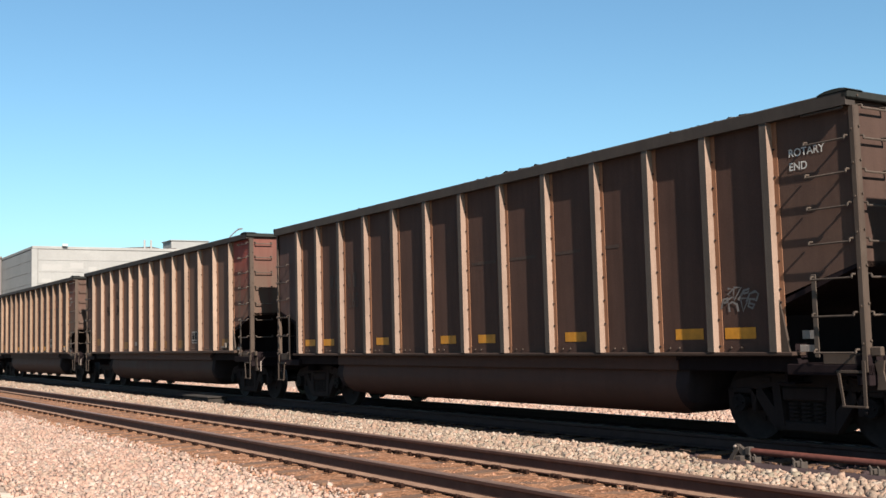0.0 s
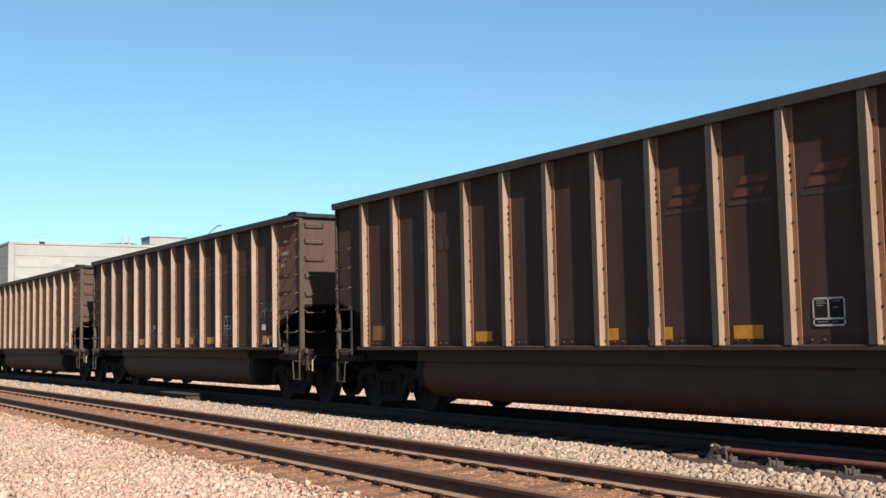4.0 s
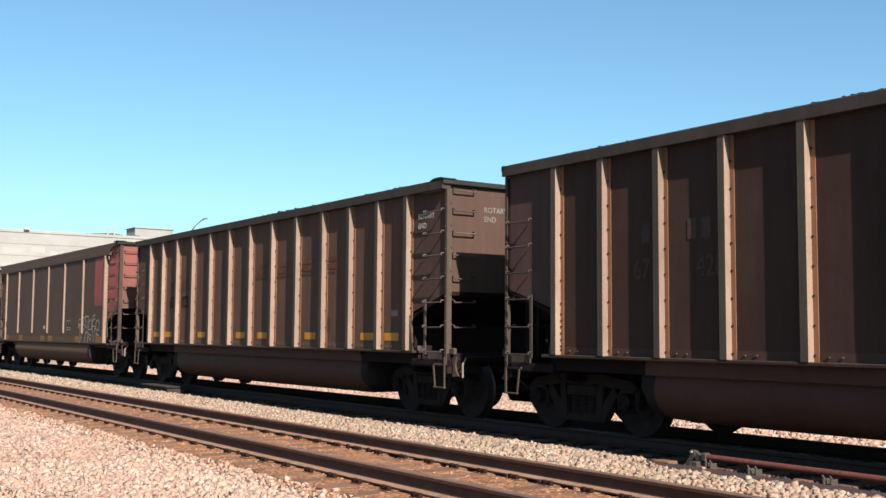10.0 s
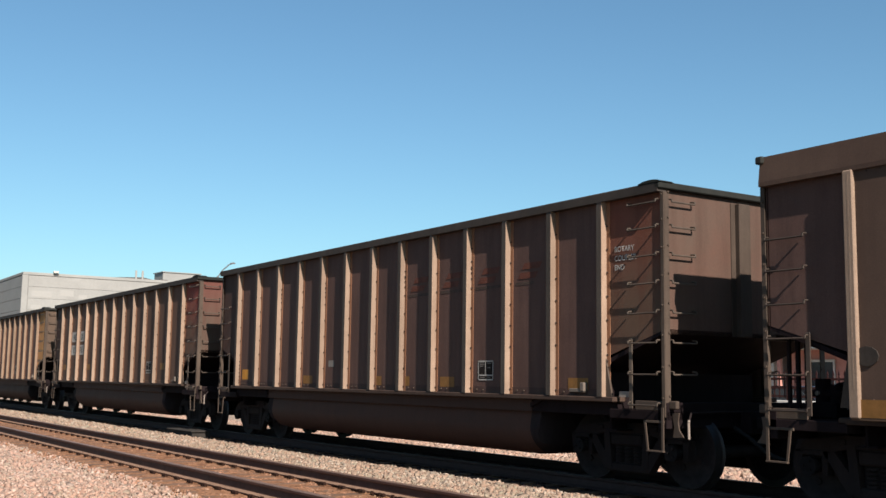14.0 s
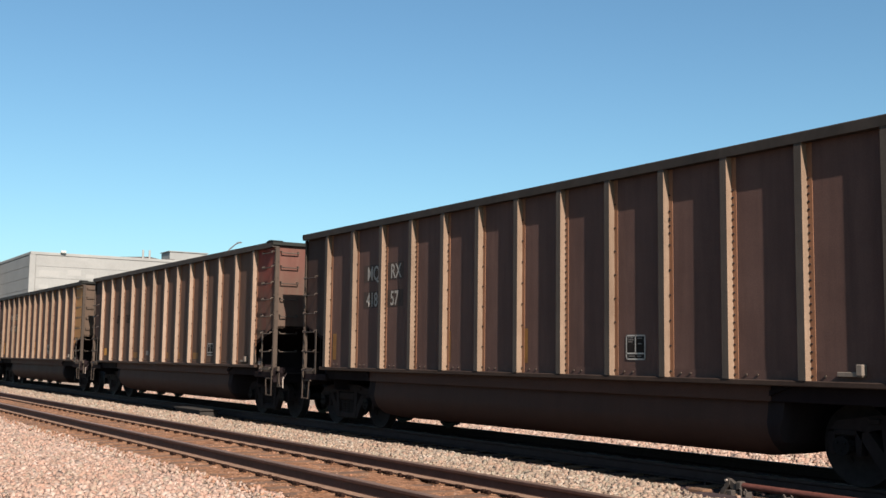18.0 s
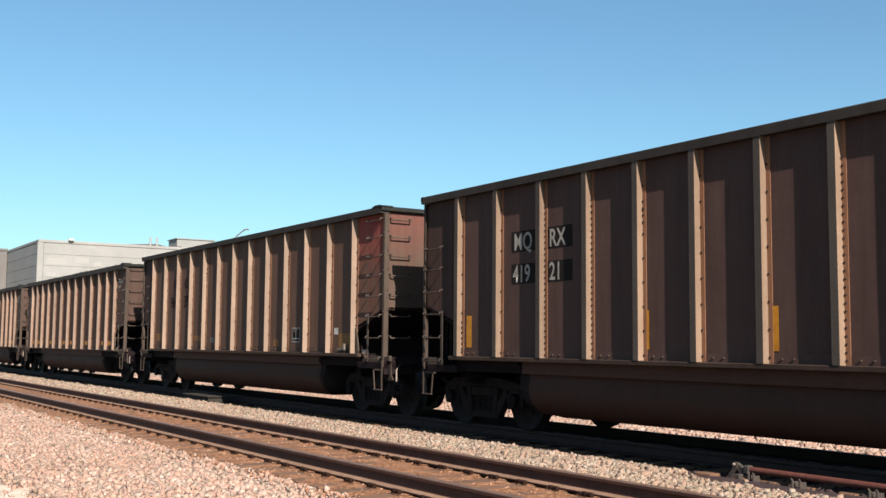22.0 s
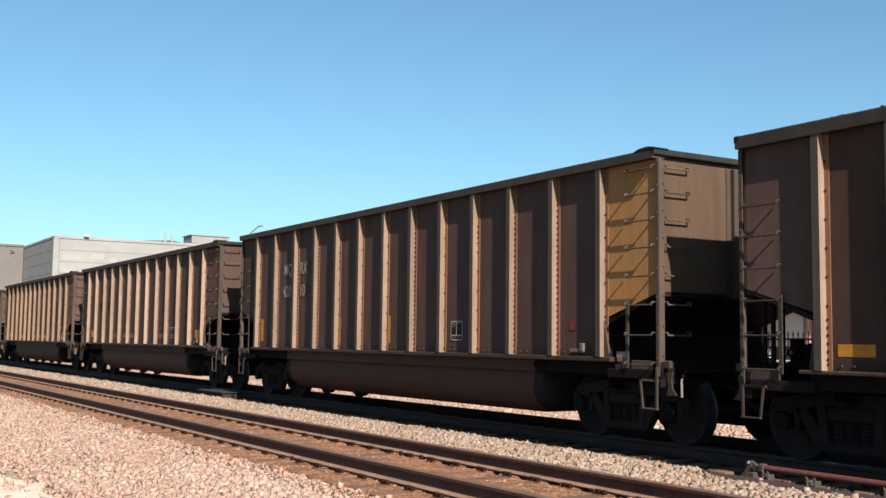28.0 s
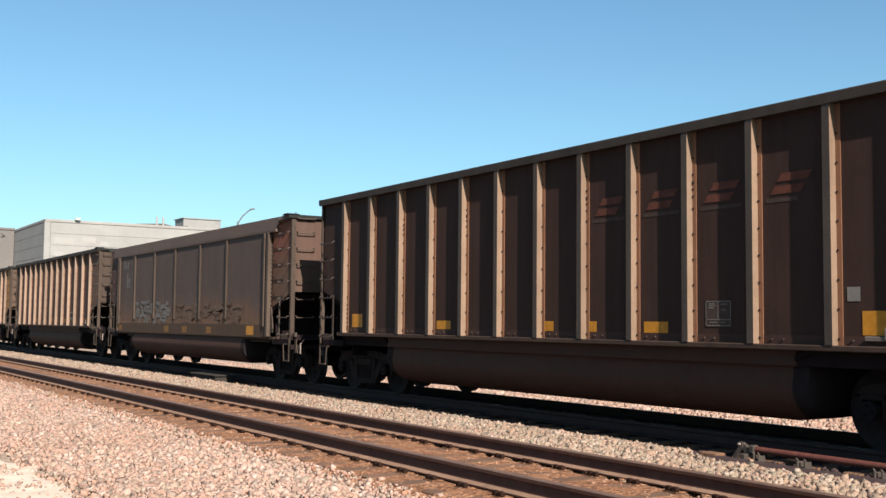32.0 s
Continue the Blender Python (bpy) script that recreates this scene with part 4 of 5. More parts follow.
def running_gear(car, zs0, zs1, zc0, zt, post_mat):
    """What all the cars share: ends, posts, ladders, steps, couplers, trucks."""
    post = Build().box(7.272, 7.33, -1.515, -1.50, zs0 - 0.12, zc0, 0.003).box(7.315, 7.33, -1.50, -1.42, 0.95, zc0)
    for z in RUNGS:
        post.tube((7.297, -1.515, z + 0.09), (7.297, -1.53, z + 0.09), 0.013, 6).tube((7.33, -1.44, z + 0.12), (7.345, -1.44, z + 0.12), 0.013, 6)
    for m in (post, post.mirrored_x(), post.mirrored_y(), post.mirrored_y().mirrored_x()):
        part("corner_post", m, post_mat, car, "grey tan corner post")
    stile = Build().box(6.70, 6.76, -1.525, -1.51, 1.0, 1.88, 0.004)
    for flip in (False, True):
        # The tail ladder takes the shaded copy of the iron.
        lad = part("ladder", stile.mirrored_x() if flip else stile, ROD_SHADED if flip else ROD, car, "side ladder with bent grab irons")
        for k, z in enumerate(RUNGS):
            if flip and k < 2:
                continue
            b = Build()
            grab(b, 6.73, 7.24, -1.565, z)
            part("rung", b.mirrored_x() if flip else b, ROD_SHADED if flip else ROD, lad)
    for flip in (False, True):
        e = part("end_ladder", (lambda m: m.mirrored_x() if flip else m)(Build().path([(7.265, -1.37, 3.62), (7.335, -1.37, 3.61), (7.335, -1.37, 3.58), (7.335, -0.97, 3.58), (7.335, -0.97, 3.61), (7.265, -0.97, 3.62)], 0.012)), ROD, car, "grab irons on the car end")
        for z in RUNGS[1:7]:
            b = Build().path([(7.265, -1.37, z + 0.04), (7.335, -1.37, z + 0.03), (7.335, -1.37, z), (7.335, -0.97, z), (7.335, -0.97, z + 0.03), (7.265, -0.97, z + 0.04)], 0.012)
            part("rung", b.mirrored_x() if flip else b, ROD, e)
    step = Build().prism([(7.02, 0.50), (7.045, 0.50), (7.0, 0.84), (6.97, 0.84)], "y", -1.53, -1.515).box(7.27, 7.31, -1.53, -1.515, 0.50, zs0, 0.003).box(7.02, 7.31, -1.545, -1.505, 0.49, 0.51, 0.003).box(6.95, 7.30, -1.52, -1.46, 0.84, 0.87, 0.003)
    far_step = step.mirrored_y()
    for m in (step, step.mirrored_x(), far_step, far_step.mirrored_x()):
        part("stirrup_step", m, POST, car, "hanging stirrup step")
    horn = Build().prism([(7.34, 0.97), (7.46, 0.97), (7.44, 0.86), (7.46, 0.76), (7.53, 0.68), (7.36, 0.67), (7.38, 0.80)], "y", -1.42, -1.40).box(7.33, 7.46, -1.46, -1.40, 1.01, 1.11, 0.012)
    deck = Build().box(6.78, 7.24, -1.497, -1.44, zs0 - 0.04, zs0 + 0.075, 0.006)
    for m in (deck, deck.mirrored_x()):
        part("deck_edge", m, POST, car, "tan edge plate of the end platform")
    for m in (horn, horn.mirrored_x()):
        part("step_bracket", m, POST, car)
    # Platform and its gear: the darkness of the gap is put into their colour.
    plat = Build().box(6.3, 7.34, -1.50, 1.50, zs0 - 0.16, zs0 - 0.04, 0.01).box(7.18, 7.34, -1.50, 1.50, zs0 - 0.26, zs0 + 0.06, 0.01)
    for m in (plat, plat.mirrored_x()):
        part("end_platform", m, SHADE_STEEL, car, "end sill and platform")
    # Unseen cross bearers added to block the sun from the trucks.
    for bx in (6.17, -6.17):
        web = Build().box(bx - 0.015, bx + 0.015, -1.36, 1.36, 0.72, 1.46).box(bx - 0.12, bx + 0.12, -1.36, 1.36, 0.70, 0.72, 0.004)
        part("body_bolster", web, SHADE_STEEL, car, "added shade-black cross bearer that keeps sun off the truck")
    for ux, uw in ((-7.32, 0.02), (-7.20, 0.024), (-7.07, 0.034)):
        part("upright", Build().box(ux - uw, ux + uw, -1.12, -1.08, zs0 - 0.045, 1.93 + (7.26 + ux) * -0.36, 0.004), SHADE_STEEL, car, "shade-black upright on the end platform")
    valve = part("brake_valve", Build().box(-7.18, -6.86, -0.92, -0.70, zs0 - 0.045, 1.14, 0.02).tube((-7.10, -0.81, 1.12), (-7.10, -0.81, 1.40), 0.085, 12).tube((-6.92, -0.81, 1.12), (-6.92, -0.81, 1.34), 0.07, 12).box(-7.22, -6.82, -0.88, -0.74, 1.20, 1.28, 0.02), SHADE_STEEL, car, "shade-black brake valve on the end platform")
    # Pale cap: a highlight on the valve, put in as colour.
    part("valve_cap", Build().tube((-7.10, -0.90, 1.24), (-7.10, -0.925, 1.24), 0.026, 10), WASHED, valve, "pale cap painted as a highlight")
    part("valve_pipe", Build().path([(-6.92, -0.81, 1.33), (-6.80, -0.81, 1.36), (-6.70, -0.81, 1.20), (-6.68, -0.81, zs0 - 0.05)], 0.02, 8), SHADE_STEEL, valve)
    part("center_sill", Build().box(-7.5, 7.5, -0.2, 0.2, 0.70, 0.98, 0.01), SHADE_STEEL, car)
    cp = Build().box(7.45, 7.92, -0.09, 0.09, 0.76, 0.92, 0.02).prism([(7.85, -0.16), (7.98, -0.18), (8.08, -0.08), (8.05, 0.02), (7.96, 0.02), (7.95, 0.14), (7.85, 0.17)], "z", 0.70, 0.98)
    hose = Build().path([(7.4, -0.38, 0.78), (7.62, -0.36, 0.66), (7.82, -0.30, 0.50), (8.0, -0.24, 0.42), (8.07, -0.22, 0.42)], 0.026, 8)
    for m, h in ((cp, hose), (Build().add([(-x, -y, z) for x, y, z in cp.v], cp.f), Build().add([(-x, -y, z) for x, y, z in hose.v], hose.f))):
        c = part("coupler", m, STEEL, car, "cast steel knuckle coupler")
        part("air_hose", h, RUBBER, car, "black air hose", True)
    lever = Build().path([(7.52, -0.15, 0.98), (7.52, -0.6, 0.98), (7.50, -1.25, 0.97), (7.57, -1.36, 0.88)], 0.013)
    grip = Build().path([(7.57, -1.36, 0.88), (7.58, -1.38, 0.86), (7.585, -1.38, 0.66)], 0.015)
    for turn in (1, -1):
        lv = part("uncoupling_lever", Build().add([(turn * x, turn * y, z) for x, y, z in lever.v], lever.f), STEEL, car, "dark uncoupling lever with a bright grip")
        part("grip", Build().add([(turn * x, turn * y, z) for x, y, z in grip.v], grip.f), WASHED, lv)
    pipe = Build().tube((-5.6, -1.36, zs0 - 0.11), (5.9, -1.36, zs0 - 0.11), 0.018, 6)
    part("brake_pipe", pipe, ROD, car)
    trucks(car)


def ends(car, zc0, zt, zs1, x_end=7.26):
    for s in (1, -1):
        fx = (lambda m: m if s > 0 else m.mirrored_x())
        es = part("end_sheet", fx(Build().box(x_end - 0.012, x_end, -SHEET_Y, SHEET_Y, 1.93, zt - 0.02)), PANEL, car, "end sheet of the car")
        stiff = Build().box(x_end, x_end + 0.085, -0.16, 0.05, 1.93, zc0 - 0.02, 0.008).box(x_end, x_end + 0.012, -0.24, 0.13, 1.93, zc0 - 0.02)
        part("end_stiffener", fx(stiff), POST, car)
        # Slope sheet is coloured with the shade under the car end.
        part("slope_sheet", fx(Build().prism([(x_end, 1.93), (x_end, 1.99), (4.6, 1.02), (4.6, 0.96)], "y", -SHEET_Y + 0.004, SHEET_Y - 0.004)), SHADE_STEEL, car, "sloping floor sheet over the truck")
        part("top_chord", fx(Build().box(x_end - 0.02, x_end + 0.075, -OUTER, OUTER, max(zc0, zt - 0.085) + 0.004, zt + 0.004, 0.012)), END_CHORD, car, "dark top chord across the end")
        cap = Build().prism([(6.95, zt), (7.0, zt + 0.018), (7.06, zt + 0.03), (7.15, zt + 0.036), (7.24, zt + 0.034), (7.31, zt + 0.022), (7.35, zt)], "y", -OUTER - 0.006, -OUTER + 0.24)
        if s > 0:
            part("corner_cap", cap, END_CHORD, car, "raised dark steel corner cap")
            part("corner_cap", cap.mirrored_y(), END_CHORD, car)
        for y_side in (1, -1):
            fy = (lambda m: m if y_side > 0 else m.mirrored_y())
            part("end_bay_sheet", fy(fx(Build().prism(end_bay(zc0, zs1), "y", -SHEET_Y, -SHEET_Y + 0.01))), PANEL, car, "sheet between last rib and corner post")
            part("gusset", fy(fx(Build().prism([(6.24, zs1), (6.36, zs1), (6.29, 1.45), (6.24, 1.66)], "y", -SHEET_Y - 0.03, -SHEET_Y))), POST, car)


def ribbed_car(kind):
    zs0, zs1, zc0, zt = ((0.97, 1.06, 3.60, 3.75), (1.03, 1.14, 3.70, 3.82))[kind == "light"]
    car = thing("coal_car", "ribbed brown dust-covered coal gondola car", "coal car", "cars of the train")
    panel = PANEL if kind == "light" else PANEL_DARK
    sheet = Build().box(-6.24, 6.24, -SHEET_Y, -SHEET_Y + 0.01, zs1 - 0.02, zc0 + 0.02)
    part("side_sheet", sheet, panel, car, "dusty brown side sheet")
    part("side_sheet", sheet.mirrored_y(), panel, car)
    chord = Build().prism([(-OUTER, zc0), (-OUTER, zt - 0.012), (-OUTER + 0.012, zt), (-1.43, zt), (-1.43, zc0)], "x", -7.31, 7.30)
    part("top_chord", chord, CHORD, car, "weathered top chord")
    part("top_chord", chord.mirrored_y(), CHORD, car)
    lip = Build().box(-6.45, 6.45, -OUTER + 0.015, -1.34, zs0 + 0.045, zs1, 0.01)
    beam = Build().box(-4.6, 4.6, -1.45, -1.37, zs0 - 0.13, zs0 + 0.046, 0.006)
    # Beams over the trucks carry painted shade, unlike the brown sill beam.
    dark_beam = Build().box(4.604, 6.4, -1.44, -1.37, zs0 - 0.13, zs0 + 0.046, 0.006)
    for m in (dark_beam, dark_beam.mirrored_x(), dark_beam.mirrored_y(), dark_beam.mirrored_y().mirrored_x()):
        part("bolster_beam", m, SHADE_STEEL, car, "shade-black beam over a truck")
    part("sill_beam", beam, TUB, car, "brown beam under the sill")
    part("sill_beam", beam.mirrored_y(), TUB, car)
    part("side_sill", lip, SILL, car, "dark brown side sill")
    part("side_sill", lip.mirrored_y(), SILL, car)
    if kind == "dark":
        xs = [0, 1.08, 2.18, 3.26, 4.28, 5.27, 6.19]
        xs = sorted({s * x + 0.02 for x in xs for s in (-1, 1)})
    else:
        xs = list(XS)
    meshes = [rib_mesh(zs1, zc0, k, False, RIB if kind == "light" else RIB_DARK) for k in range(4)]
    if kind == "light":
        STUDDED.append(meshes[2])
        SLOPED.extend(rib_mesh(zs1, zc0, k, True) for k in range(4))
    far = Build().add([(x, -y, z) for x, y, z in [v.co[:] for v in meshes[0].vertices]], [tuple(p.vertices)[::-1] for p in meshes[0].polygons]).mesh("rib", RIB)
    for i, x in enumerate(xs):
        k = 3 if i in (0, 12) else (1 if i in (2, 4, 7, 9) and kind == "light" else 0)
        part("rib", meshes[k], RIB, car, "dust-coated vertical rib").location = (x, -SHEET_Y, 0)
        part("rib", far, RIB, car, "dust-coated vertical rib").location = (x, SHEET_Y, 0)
    feet = Build()
    for x in xs[:-1]:
        for dx in (0.22, 0.38):
            feet.tube((x + dx, -SHEET_Y, zs1 + 0.05), (x + dx, -SHEET_Y - 0.02, zs1 + 0.05), 0.013, 6)
    part("bolts", feet, POST, car)["kind"] = "stuff"
    if kind == "light":
        valve = Build().box(5.55, 5.85, -SHEET_Y - 0.07, -SHEET_Y, zs1 + 0.05, zs1 + 0.10, 0.006).box(5.78, 5.86, -SHEET_Y - 0.08, -SHEET_Y, zs1 + 0.06, zs1 + 0.18, 0.01)
        part("valve_bracket", valve, BRACKET, car, "dusty grey valve bracket")
    lap = Build().box(-6.24, 6.24, -SHEET_Y - 0.003, -SHEET_Y + 0.002, zs1 - 0.01, zs1 + 0.10)
    part("lap_plate", lap, panel, car, "low lap plate along the sill")
    part("tag_plate", Build().box(6.50, 6.70, -SHEET_Y - 0.03, -SHEET_Y - 0.01, zs1 + 0.0, zs1 + 0.075, 0.004), WASHED, car, "small pale tag plate")
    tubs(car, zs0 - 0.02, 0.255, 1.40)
    ends(car, zc0, zt, zs1)
    running_gear(car, zs0, zs1, zc0, zt, POST)
    car["top"] = zt
    return car


def smooth_car(old=False):
    """A car with smooth sides, bolted seams and thin double posts; the old one is lower, with a deeper skirt."""
    zs0, zs1 = 1.0, 1.10
    zc0, zt = (3.36, 3.66) if old else (3.54, 3.86)
    side, skirt_top, tail = (OLD_SIDE, 1.27, -6.78) if old else (SMOOTH, 1.16, -7.30)
    car = thing("coal_car", "smooth-sided grey brown coal car with thin posts", "coal car", "cars of the train")
    ys = 1.545
    sheet = Build().box(-6.20, 6.10, -ys, -ys + 0.012, 0.98, zc0)
    part("side_sheet", sheet, side, car, "smooth grey brown side sheet")
    part("side_sheet", sheet.mirrored_y(), side, car)
    chord = Build().prism([(-ys - 0.03, zc0 - 0.02), (-ys - 0.03, zc0 + 0.03), (-1.535, zt), (-1.42, zt), (-1.42, zc0 - 0.02)], "x", tail, 6.55)
    chord.add([(6.55, -ys - 0.03, zc0 + 0.03), (6.55, -1.535, zt), (7.28, -1.535, zt), (7.28, -1.535, zt - 0.10), (6.70, -1.555, zt - 0.12)], [(0, 1, 2, 3, 4)])
    chord.box(6.5, 7.28, -1.50, -1.40, zt - 0.12, zt, 0.01)
    part("top_chord", chord, side, car, "leaning coaming along the top")
    part("top_chord", chord.mirrored_y(), side, car)
    bar = Build().box(-0.046, 0.046, -ys - 0.010, -ys, skirt_top + 0.10, zc0 - 0.03).box(-0.040, -0.012, -ys - 0.042, -ys - 0.010, skirt_top + 0.12, zc0 - 0.04, 0.006)
    bar.box(0.004, 0.040, -ys - 0.046, -ys - 0.010, skirt_top + 0.12, zc0 - 0.04, 0.008)
    post_me = bar.mesh("post", RIB)
    for x in (-6.16, -4.3, -2.3, -0.42, 1.62, 3.55) if old else (-6.16, -4.17, -2.08, -0.05, 1.93, 4.0):
        part("post", post_me, RIB, car, "thin pale double side post").location = (x, 0, 0)
    wide = Build().box(6.08, 6.20, -ys - 0.045, -SHEET_Y, 1.0, zc0 - 0.01, 0.012)
    if old:
        wide.box(5.93, 5.99, -ys - 0.05, -ys, 1.22, zc0 - 0.02, 0.008)
    for k in range(26):
        wide.tube((6.21, -1.50, 1.08 + 0.093 * k), (6.226, -1.50, 1.08 + 0.093 * k), 0.017, 6)
    part("post", wide, RIB, car, "broad pale end post")
    part("post", wide.mirrored_x(), RIB, car, "broad pale end post")
    rivets = Build()

    def bolt(x, z):
        rivets.tube((x, -ys, z), (x, -ys - 0.009, z), 0.011, 6, 0.008)
    for i in range(76):
        bolt(-6.1 + 0.16 * i, skirt_top + 0.03)
        bolt(-6.1 + 0.16 * i, zc0 - 0.04)
    for x in (-5.1, -3.1, -1.0, 1.0, 3.0, 5.1):
        for k in range(14):
            for dx in (-0.03, 0.115):
                bolt(x + dx, 1.40 + 0.155 * k)
    part("rivets", rivets, side, car)["kind"] = "stuff"
    part("seam_strip", Build().box(-6.2, 6.1, -ys - 0.008, -ys, 0.98, skirt_top, 0.003), SKIRT, car, "dusty skirt along the foot of the side")
    part("side_sill", Build().box(-6.4, 6.4, -1.5, -1.34, 0.93, 1.0, 0.01), SILL, car)
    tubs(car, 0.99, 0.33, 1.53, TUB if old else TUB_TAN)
    hatch = Build().prism([(-6.0 + 0.14 * math.cos(a * math.pi / 6), 1.62 + 0.1 * math.sin(a * math.pi / 6)) for a in range(12)], "y", -ys - 0.015, -ys)
    part("inspection_plate", hatch, CHORD, car)
    ends(car, zt - 0.1, zt, zs1)
    running_gear(car, zs0, zs1, zt - 0.1, zt, POST)
    car["top"] = zt
    return car


# ---- markings ----
FONT_MESHES = {}


def letters(body, height, material):
    """Letters of the built-in font as a flat mesh that stands upright and faces the camera's side of the track."""
    key = (body, height, material.name)
    if key not in FONT_MESHES:
        cu = bpy.data.curves.new("letters", "FONT")
        cu.body, cu.size, cu.offset = body, height / 0.70, height * 0.022
        ob = bpy.data.objects.new("letters", cu)
        scene.collection.objects.link(ob)
        dg = bpy.context.evaluated_depsgraph_get()
        me = bpy.data.meshes.new_from_object(ob.evaluated_get(dg))
        bpy.data.objects.remove(ob)
        me.transform(Matrix.Rotation(radians(90), 4, "X"))
        me.materials.clear()
        me.materials.append(material)
        FONT_MESHES[key] = me
    return FONT_MESHES[key]


def rect(x0, x1, z0, z1, y=0.0):
    return Build().add([(x0, y, z0), (x1, y, z0), (x1, y, z1), (x0, y, z1)], [(0, 1, 2, 3)])


def face_y(car):
    return -1.549 if car["kind_of_car"] in ("smooth", "old") else -SHEET_Y - 0.004


def mark(car, x0, x1, z0, z1, material, name="yellow_mark", label="", lift=0.0):
    part(name, rect(x0, x1, z0, z1, face_y(car) - lift), material, car, label)


def words(car, x, z, height, body, material, wide=1.0, y=None, turn=0):
    ob = part("lettering", letters(body, height, material), material, car, material.name.split(" ")[0] + " stencilled lettering")
    ob.matrix_basis = pose(x, face_y(car) - 0.003 if y is None else y, z, 0, 0, turn) @ Matrix.Diagonal((wide, 1, 1, 1))


def data_box(car, x0=3.30, x1=3.70, z0=1.33, z1=1.63, faint=False):
    """A stencilled panel: two black cells over a black bar, framed and divided in white, with short bars for its fine print."""
    w = 0.012 if faint else 0.02
    y = face_y(car) - 0.003
    xm, zm = x0 + 0.49 * (x1 - x0), z0 + 0.26 * (z1 - z0)
    box = part("data_box", rect(x0, x1, z0, z1, face_y(car)), FAINT_INK if faint else INK, car, "black data panel framed in white")
    b = Build()
    for a in ((x0, x1, z0, z0 + w), (x0, x1, z1 - w, z1), (x0, x0 + w, z0, z1), (x1 - w, x1, z0, z1), (xm - w / 2, xm + w / 2, zm, z1), (x0, x1, zm - w / 2, zm + w / 2)):
        r = rect(*a, y)
        b.add(r.v, r.f)
    part("ruling", b, FAINT if faint else OFFWHITE, box)
    fine = Build()
    for fx, fz, fw in ((0.12, 0.86, 0.26), (0.12, 0.78, 0.30), (0.12, 0.70, 0.22), (0.60, 0.84, 0.24), (0.62, 0.62, 0.18), (0.14, 0.13, 0.32), (0.58, 0.13, 0.2)):
        r = rect(x0 + fx * (x1 - x0), x0 + (fx + fw) * (x1 - x0), z0 + fz * (z1 - z0), z0 + (fz + 0.045) * (z1 - z0), y)
        fine.add(r.v, r.f)
    part("fine_print", fine, FAINT, box, "rows of unreadable fine print")


GLYPHS = (((0, 0.1), (0.1, 0.9), (0.55, 1), (0.6, 0.7), (0.2, 0.62)), ((0, 0), (0.1, 0.6), (0.5, 0.75), (0.85, 0.55), (0.8, 0)),
          ((0.1, 1), (0.6, 0.95), (0.35, 0.5), (0.9, 0.3), (0.5, 0)), ((0, 1), (0.8, 1), (0.45, 0.05), (0.05, 0.95)),
          ((0.9, 0.75), (0.3, 0.8), (0.15, 0.3), (0.6, 0.15), (0.85, 0.4), (0.3, 0.5)))


def tag(car, x0, x1, z0, z1, order, seed, material, thick):
    """A sprayed tag of angular, overlapping strokes in two rows, readable by nobody."""
    rng = random.Random(seed)
    y = face_y(car) - 0.004
    cell = (x1 - x0) / len(order)
    for row, (low, high) in enumerate(((0.0, 0.62), (0.42, 1.0))):
        for k, g in enumerate(order):
            shape = GLYPHS[(g + 2 * row) % len(GLYPHS)]
            w, lean = cell * rng.uniform(1.0, 1.35), rng.uniform(-0.06, 0.1)
            a0, a1 = z0 + (low + rng.uniform(-0.06, 0.06)) * (z1 - z0), z0 + (high + rng.uniform(-0.1, 0.0)) * (z1 - z0)
            pts = [Vector((x0 + cell * k + u * w + lean * v, 0, a0 + v * (a1 - a0))) for u, v in shape]
            ribbon, y = [], y - 0.0004
            for i, p in enumerate(pts):
                way = (pts[min(i + 1, len(pts) - 1)] - pts[max(i - 1, 0)]).normalized()
                side = Vector((-way.z, 0, way.x)) * thick * rng.uniform(0.42, 0.62)
                ribbon += [(p.x - side.x, y, p.z - side.z), (p.x + side.x, y, p.z + side.z)]
            faces = [(2 * i, 2 * i + 2, 2 * i + 3, 2 * i + 1) for i in range(len(pts) - 1)]
            part("graffiti_stroke", Build().add(ribbon, faces), material, car, "pale stroke of an illegible spray-paint tag")


def bars(car, x, z, heights, material, w=0.17, gap=0.06):
    """Plain bars in place of writing that cannot be read."""
    for h in heights:
        mark(car, x, x + w, z, z + h, material, "stencil_bar", "faded bar of old lettering", 0.002)
        x += w + gap


def yellow_row(car, xs, z0=1.21, z1=1.34, w=0.46, material=YELLOW):
    for x in xs:
        mark(car, x, x + w, z0, z1, material, "yellow_mark", "yellow reflective mark", 0.007 if car["kind_of_car"] in ("smooth", "old") else 0.0)


TEMPLATES = {}
CARS = {}
MAKERS = {"light": lambda: ribbed_car("light"), "dark": lambda: ribbed_car("dark"), "smooth": smooth_car, "old": lambda: smooth_car(True)}
LABELS = {"light": "ribbed brown dust-covered coal gondola car with %s end", "dark": "ribbed coal gondola car with %s end, heaped with coal", "smooth": "smooth-sided grey brown coal car with %s end", "old": "rust-stained smooth-sided coal car with %s end"}
COAL_MESHES = {("light", 0): coal_mesh(3.78, 1, -0.20), ("light", 1): coal_mesh(3.80, 2, -0.06), ("dark", 0): coal_mesh(3.75, 3, 0.035), ("dark", 1): coal_mesh(3.75, 4, 0.03)}
for low in ("smooth", "old"):
    COAL_MESHES[(low, 0)] = COAL_MESHES[(low, 1)] = coal_mesh(3.60, 5, -0.20)


def repaint(ob, material):
    ob.material_slots[0].link = "OBJECT"
    ob.material_slots[0].material = material


